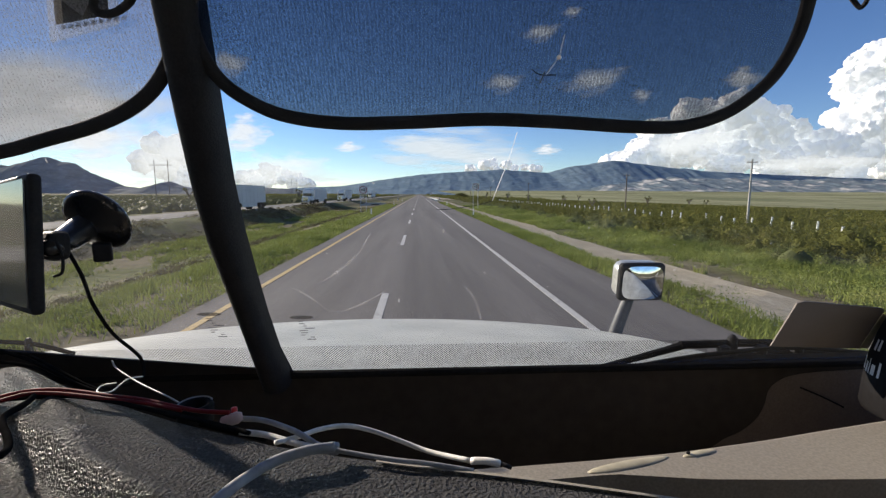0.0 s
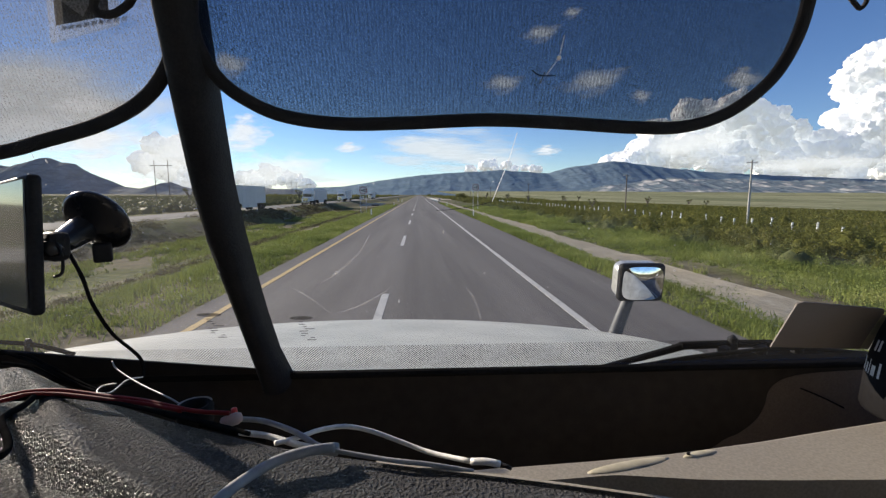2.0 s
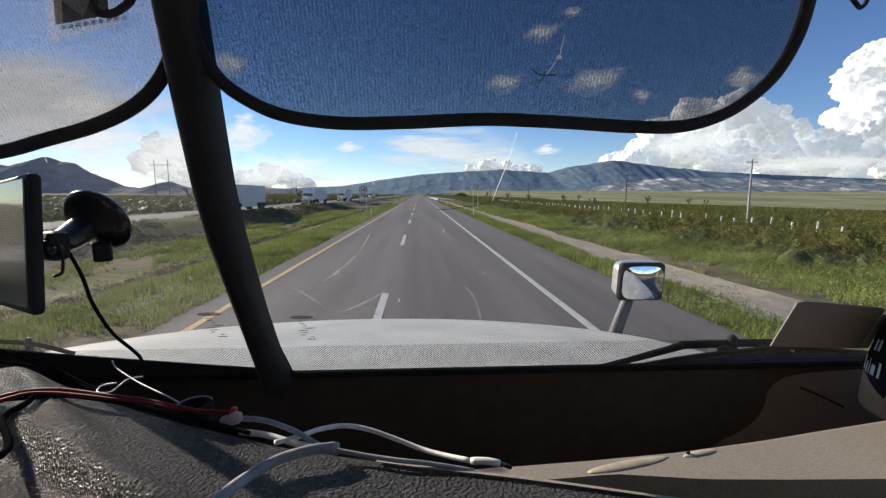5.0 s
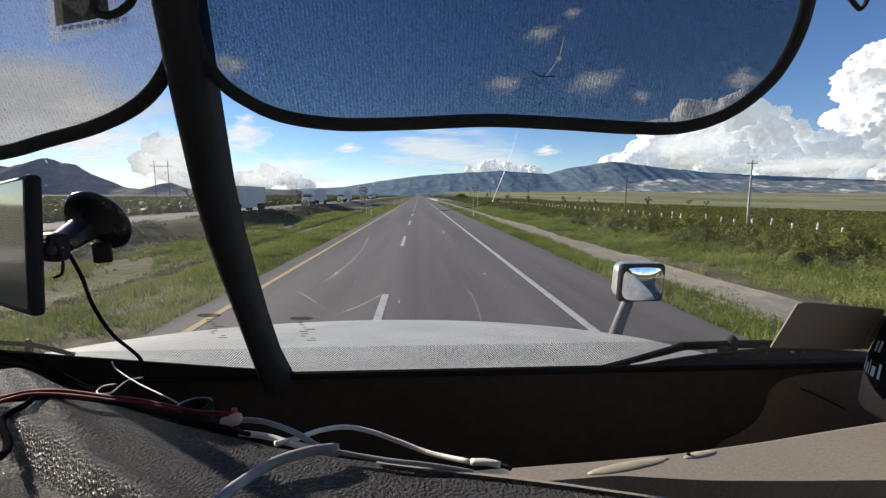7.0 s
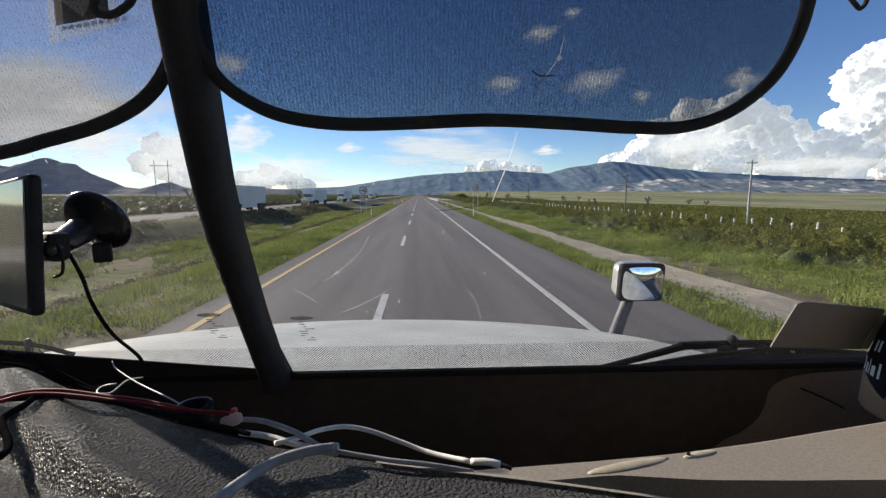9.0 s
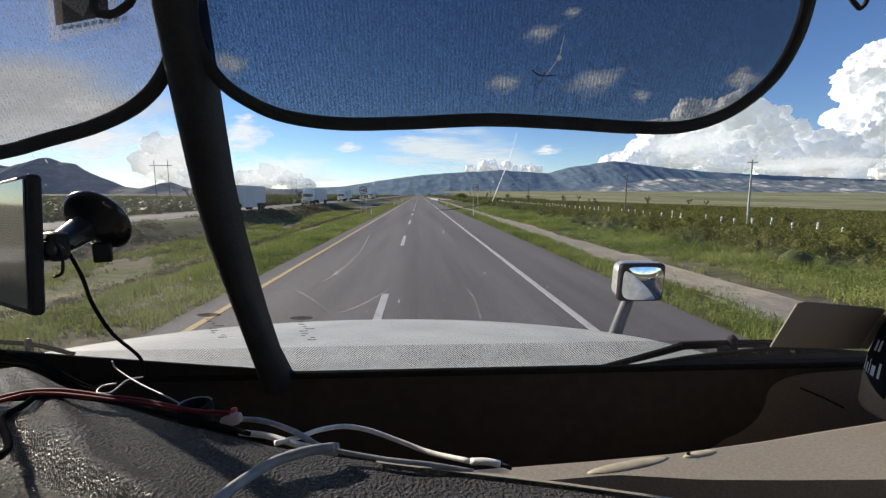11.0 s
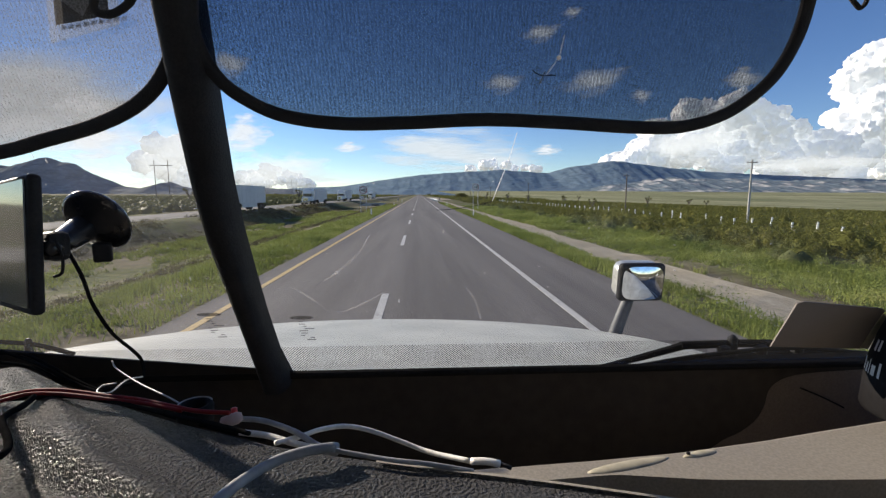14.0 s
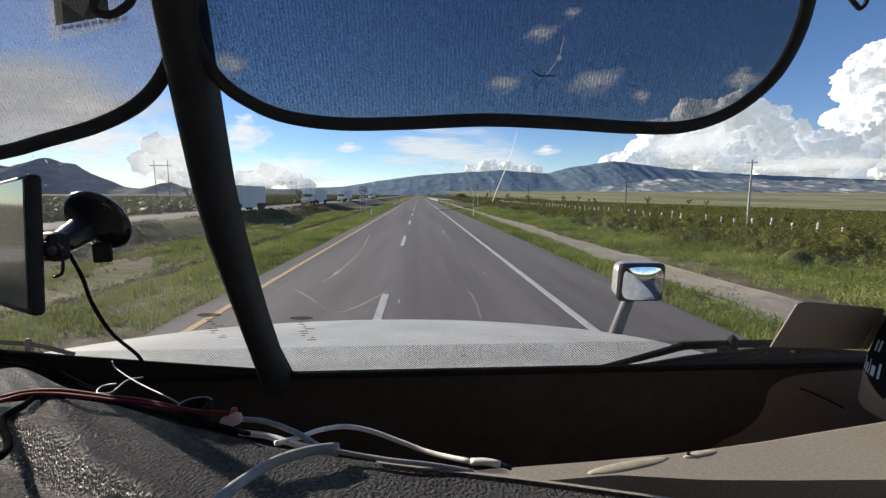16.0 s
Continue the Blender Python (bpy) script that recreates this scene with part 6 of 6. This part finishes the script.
def semi(x, y, label, length=14.5, paint=WHITE_PAINT, box_paint=TRAILER_WHITE):
    """A truck that faces the camera, its trailer behind it."""
    t = thing("semi_truck", label, "truck", at=(x, y, FAR_Z), group="trucks on the opposite road")
    part("trailer_box", block((-1.28, 5.6, 1.15), (1.28, 5.6 + length, 4.0), 0.03, 1), box_paint, t, "dusty white trailer box")
    for k in range(9):
        yy = 6.2 + (length - 1.2) * k / 8
        part("panel_rib", block((1.281, yy - 0.03, 1.2), (1.30, yy + 0.03, 3.95)), box_paint, t)
    part("chassis", block((-0.5, 1.0, 0.75), (0.5, 5.4 + length, 1.1)), STEEL_DARK, t)
    part("side_skirt", block((1.18, 9.5, 0.55), (1.24, 4.0 + length - 2.6, 1.15)), TRAILER_WHITE, t)
    part("underrun_bar", block((-1.2, 5.4 + length, 0.45), (1.2, 5.55 + length, 0.6)), STEEL_DARK, t)
    for sx in (-1.0, 1.0):
        for yy in (1.1, 4.2, 5.5, 3.2 + length, 4.5 + length):
            wheel(t, sx * 1.02, yy, 0.5, 0.5, 0.42)
    bm = bmesh.new()
    box(bm, (-1.2, 2.2, 0.9), (1.2, 4.6, 3.6), 0.18, 3)
    part("cab", bm, paint, t, smooth=False)
    part("bonnet", block((-0.95, 0.0, 0.75), (0.95, 2.25, 1.95), 0.2, 3), paint, t)
    part("windscreen", block((-1.05, 2.17, 2.0), (1.05, 2.21, 2.75)), CAR_GLASS, t, "dark windscreen")
    part("side_window", block((1.195, 2.5, 2.05), (1.21, 3.4, 2.7)), CAR_GLASS, t)
    part("grille", block((-0.6, -0.03, 0.85), (0.6, 0.01, 1.75), 0.02), CHROME, t, "chrome grille")
    part("bumper", block((-1.2, -0.15, 0.35), (1.2, 0.15, 0.75), 0.05), CHROME, t)
    for sx in (-0.85, 0.85):
        part("headlight", block((sx - 0.14, 0.12, 1.0), (sx + 0.14, 0.2, 1.22), 0.03), CHROME, t)
    part("roof_fairing", block((-1.1, 3.0, 3.5), (1.1, 5.0, 4.0), 0.2, 3), paint, t)
    return t


semi(-28.6, 61, "white semi truck with a dusty box trailer on the opposite road")
semi(-28.6, 114, "white semi truck approaching on the opposite road")
semi(-28.6, 163, "white semi truck in the distance on the opposite road")
semi(-28.6, 262, "white semi truck far off on the opposite road")


def car(x, y, label, paint):
    t = thing("car", label, "car", at=(x, y, FAR_Z))
    part("body", block((-0.9, 0, 0.35), (0.9, 4.6, 0.95), 0.16, 3), paint, t)
    cab_bm = block((-0.78, 1.2, 0.9), (0.78, 4.3, 1.62), 0.2, 3)
    part("cabin", cab_bm, paint, t)
    part("windscreen", block((-0.66, 1.18, 1.02), (0.66, 1.22, 1.45)), CAR_GLASS, t)
    part("side_window", block((0.77, 1.6, 1.02), (0.79, 4.0, 1.45)), CAR_GLASS, t)
    for sx in (-0.82, 0.82):
        for yy in (0.85, 3.7):
            wheel(t, sx, yy, 0.33, 0.33, 0.22)
        part("headlight", block((sx - 0.12, -0.02, 0.65), (sx + 0.12, 0.05, 0.8)), CHROME, t)
    return t


car(-28.6, 222, "white car far off on the opposite road", WHITE_PAINT)


def cattle_sign(x, y):
    """A yellow diamond with a black animal shape, on two posts."""
    t = thing("warning_sign", "yellow diamond cattle warning sign on two posts", "sign", at=(x, y, -0.3), group="cattle warning signs")
    for dx in (-0.3, 0.3):
        part("post", block((dx - 0.03, 0.02, -0.5), (dx + 0.03, 0.06, 2.9)), GALVANISED, t)
    h = 3.0
    part("plate", slab([(-0.62, 0, h), (0, 0, h - 0.62), (0.62, 0, h), (0, 0, h + 0.62)], 0.015, (0, 1, 0)), SIGN_YELLOW, t)
    part("animal_shape", slab([(-0.3, -0.004, h + 0.1), (-0.22, -0.004, h - 0.02), (-0.2, -0.004, h - 0.2), (-0.14, -0.004, h - 0.2), (-0.12, -0.004, h - 0.05), (0.14, -0.004, h - 0.05), (0.16, -0.004, h - 0.2), (0.22, -0.004, h - 0.2), (0.26, -0.004, h + 0.12), (-0.15, -0.004, h + 0.14)], 0.003, (0, -1, 0)), SIGN_BLACK, t)
    return t


cattle_sign(-7.0, -156)
cattle_sign(7.5, -156)


def culvert(y, label):
    """Concrete headwall with slanting wing walls where a drain passes under the roads."""
    t = thing("culvert", label, "culvert", at=(-14.5, y, -1.6), group="culverts in the median")
    part("headwall", block((-3.2, -0.15, -0.4), (3.2, 0.15, 0.75), 0.03, 1), CONCRETE, t)
    part("coping", block((-3.3, -0.22, 0.75), (3.3, 0.22, 0.87), 0.02, 1), CONCRETE, t)
    for sx in (-1, 1):
        part("wing_wall", slab([(sx * 3.2, -0.15, -0.4), (sx * 5.2, -2.2, -0.4), (sx * 5.2, -2.2, 0.15), (sx * 3.2, -0.15, 0.75)], 0.2, (0, 1, 0)), CONCRETE, t)
    # no hole is cut: the drain's inner shade is a black plate
    part("opening", block((-1.2, -0.17, -0.4), (1.2, -0.152, 0.4)), SIGN_BLACK, t, "black plate for the drain's shaded inside")
    return t


culvert(149, "concrete culvert headwall with wing walls in the median")
culvert(-9, "concrete culvert headwall with wing walls in the median")

# dust spots and dried splashes on the glass
SPECK = film_mat("dried dust spot", (0.8, 0.8, 0.78), 0.42)
sv, sf = [], []
rs = random.Random(77)
for k in range(150):
    if k < 105:
        gx, gs = rs.uniform(-0.56, -0.20), rs.uniform(0.10, 0.27)
    else:
        gx, gs = rs.uniform(-0.12, 0.42), rs.uniform(0.06, 0.24)
    rr = rs.uniform(0.0003, 0.0008) * (1.8 if rs.random() < 0.06 else 1.0)
    b0, n = len(sv), 6
    st_ = rs.uniform(0.7, 1.0) if rs.random() < 0.9 else 3.5
    for j in range(n):
        a = 2 * math.pi * j / n
        sv.append(tuple(on_glass(gx + rr * math.cos(a) * rs.uniform(0.7, 1.3), gs + rr * st_ * math.sin(a) * rs.uniform(0.7, 1.3), 0.0022)))
    sf.append(tuple(range(b0, b0 + n)))
specks = tagged(mesh_from("dust_spots", sv, sf, SPECK), "pale dried dust spots on the windscreen", "dust", kind="stuff")
specks.visible_shadow = False


# ---- the rest of the truck that carries the camera ----
own = thing("carrier_truck", "white truck cab and chassis standing on the highway", "truck")
for sx in (-1, 1):
    x0 = (L - 0.052) if sx < 0 else (R + 0.042)
    part("door_skin", block((x0, -1.34, 0.85), (x0 + 0.01, 0.46, 1.975)), HOOD_PAINT, own)
    part("chassis_rail", block((CX + sx * 0.42 - 0.05, -5.6, 0.62), (CX + sx * 0.42 + 0.05, 2.1, 0.86)), STEEL_DARK, own)
    part("fuel_tank", lathe([(0.0, -0.62), (0.28, -0.6), (0.30, -0.55), (0.30, 0.55), (0.28, 0.6), (0.0, 0.62)], Matrix.Translation((CX + sx * 0.86, -0.9, 0.55)) @ Euler((radians(90), 0, 0)).to_matrix().to_4x4(), 24), CHROME, own, smooth=True)
    for yy in (1.35, -3.4, -4.7):
        wheel(own, CX + sx * 0.98, yy, 0.5, 0.5, 0.34 if yy > 0 else 0.5)
part("back_skin", block((L, -1.355, 0.85), (R, -1.345, head.z + 0.06)), HOOD_PAINT, own)
part("roof_skin", block((L - 0.05, -1.35, head.z + 0.065), (R + 0.05, head.y + 0.02, head.z + 0.10), 0.015), HOOD_PAINT, own)
part("firewall", block((L, 0.53, 0.75), (R, 0.57, 1.83)), STEEL_DARK, own)
part("engine_block", block((CX - 0.38, 0.6, 0.7), (CX + 0.38, 1.9, 1.35), 0.05), STEEL_DARK, own)
part("bumper", block((CX - 1.15, 2.28, 0.4), (CX + 1.15, 2.42, 0.75), 0.05, 3), CHROME, own)
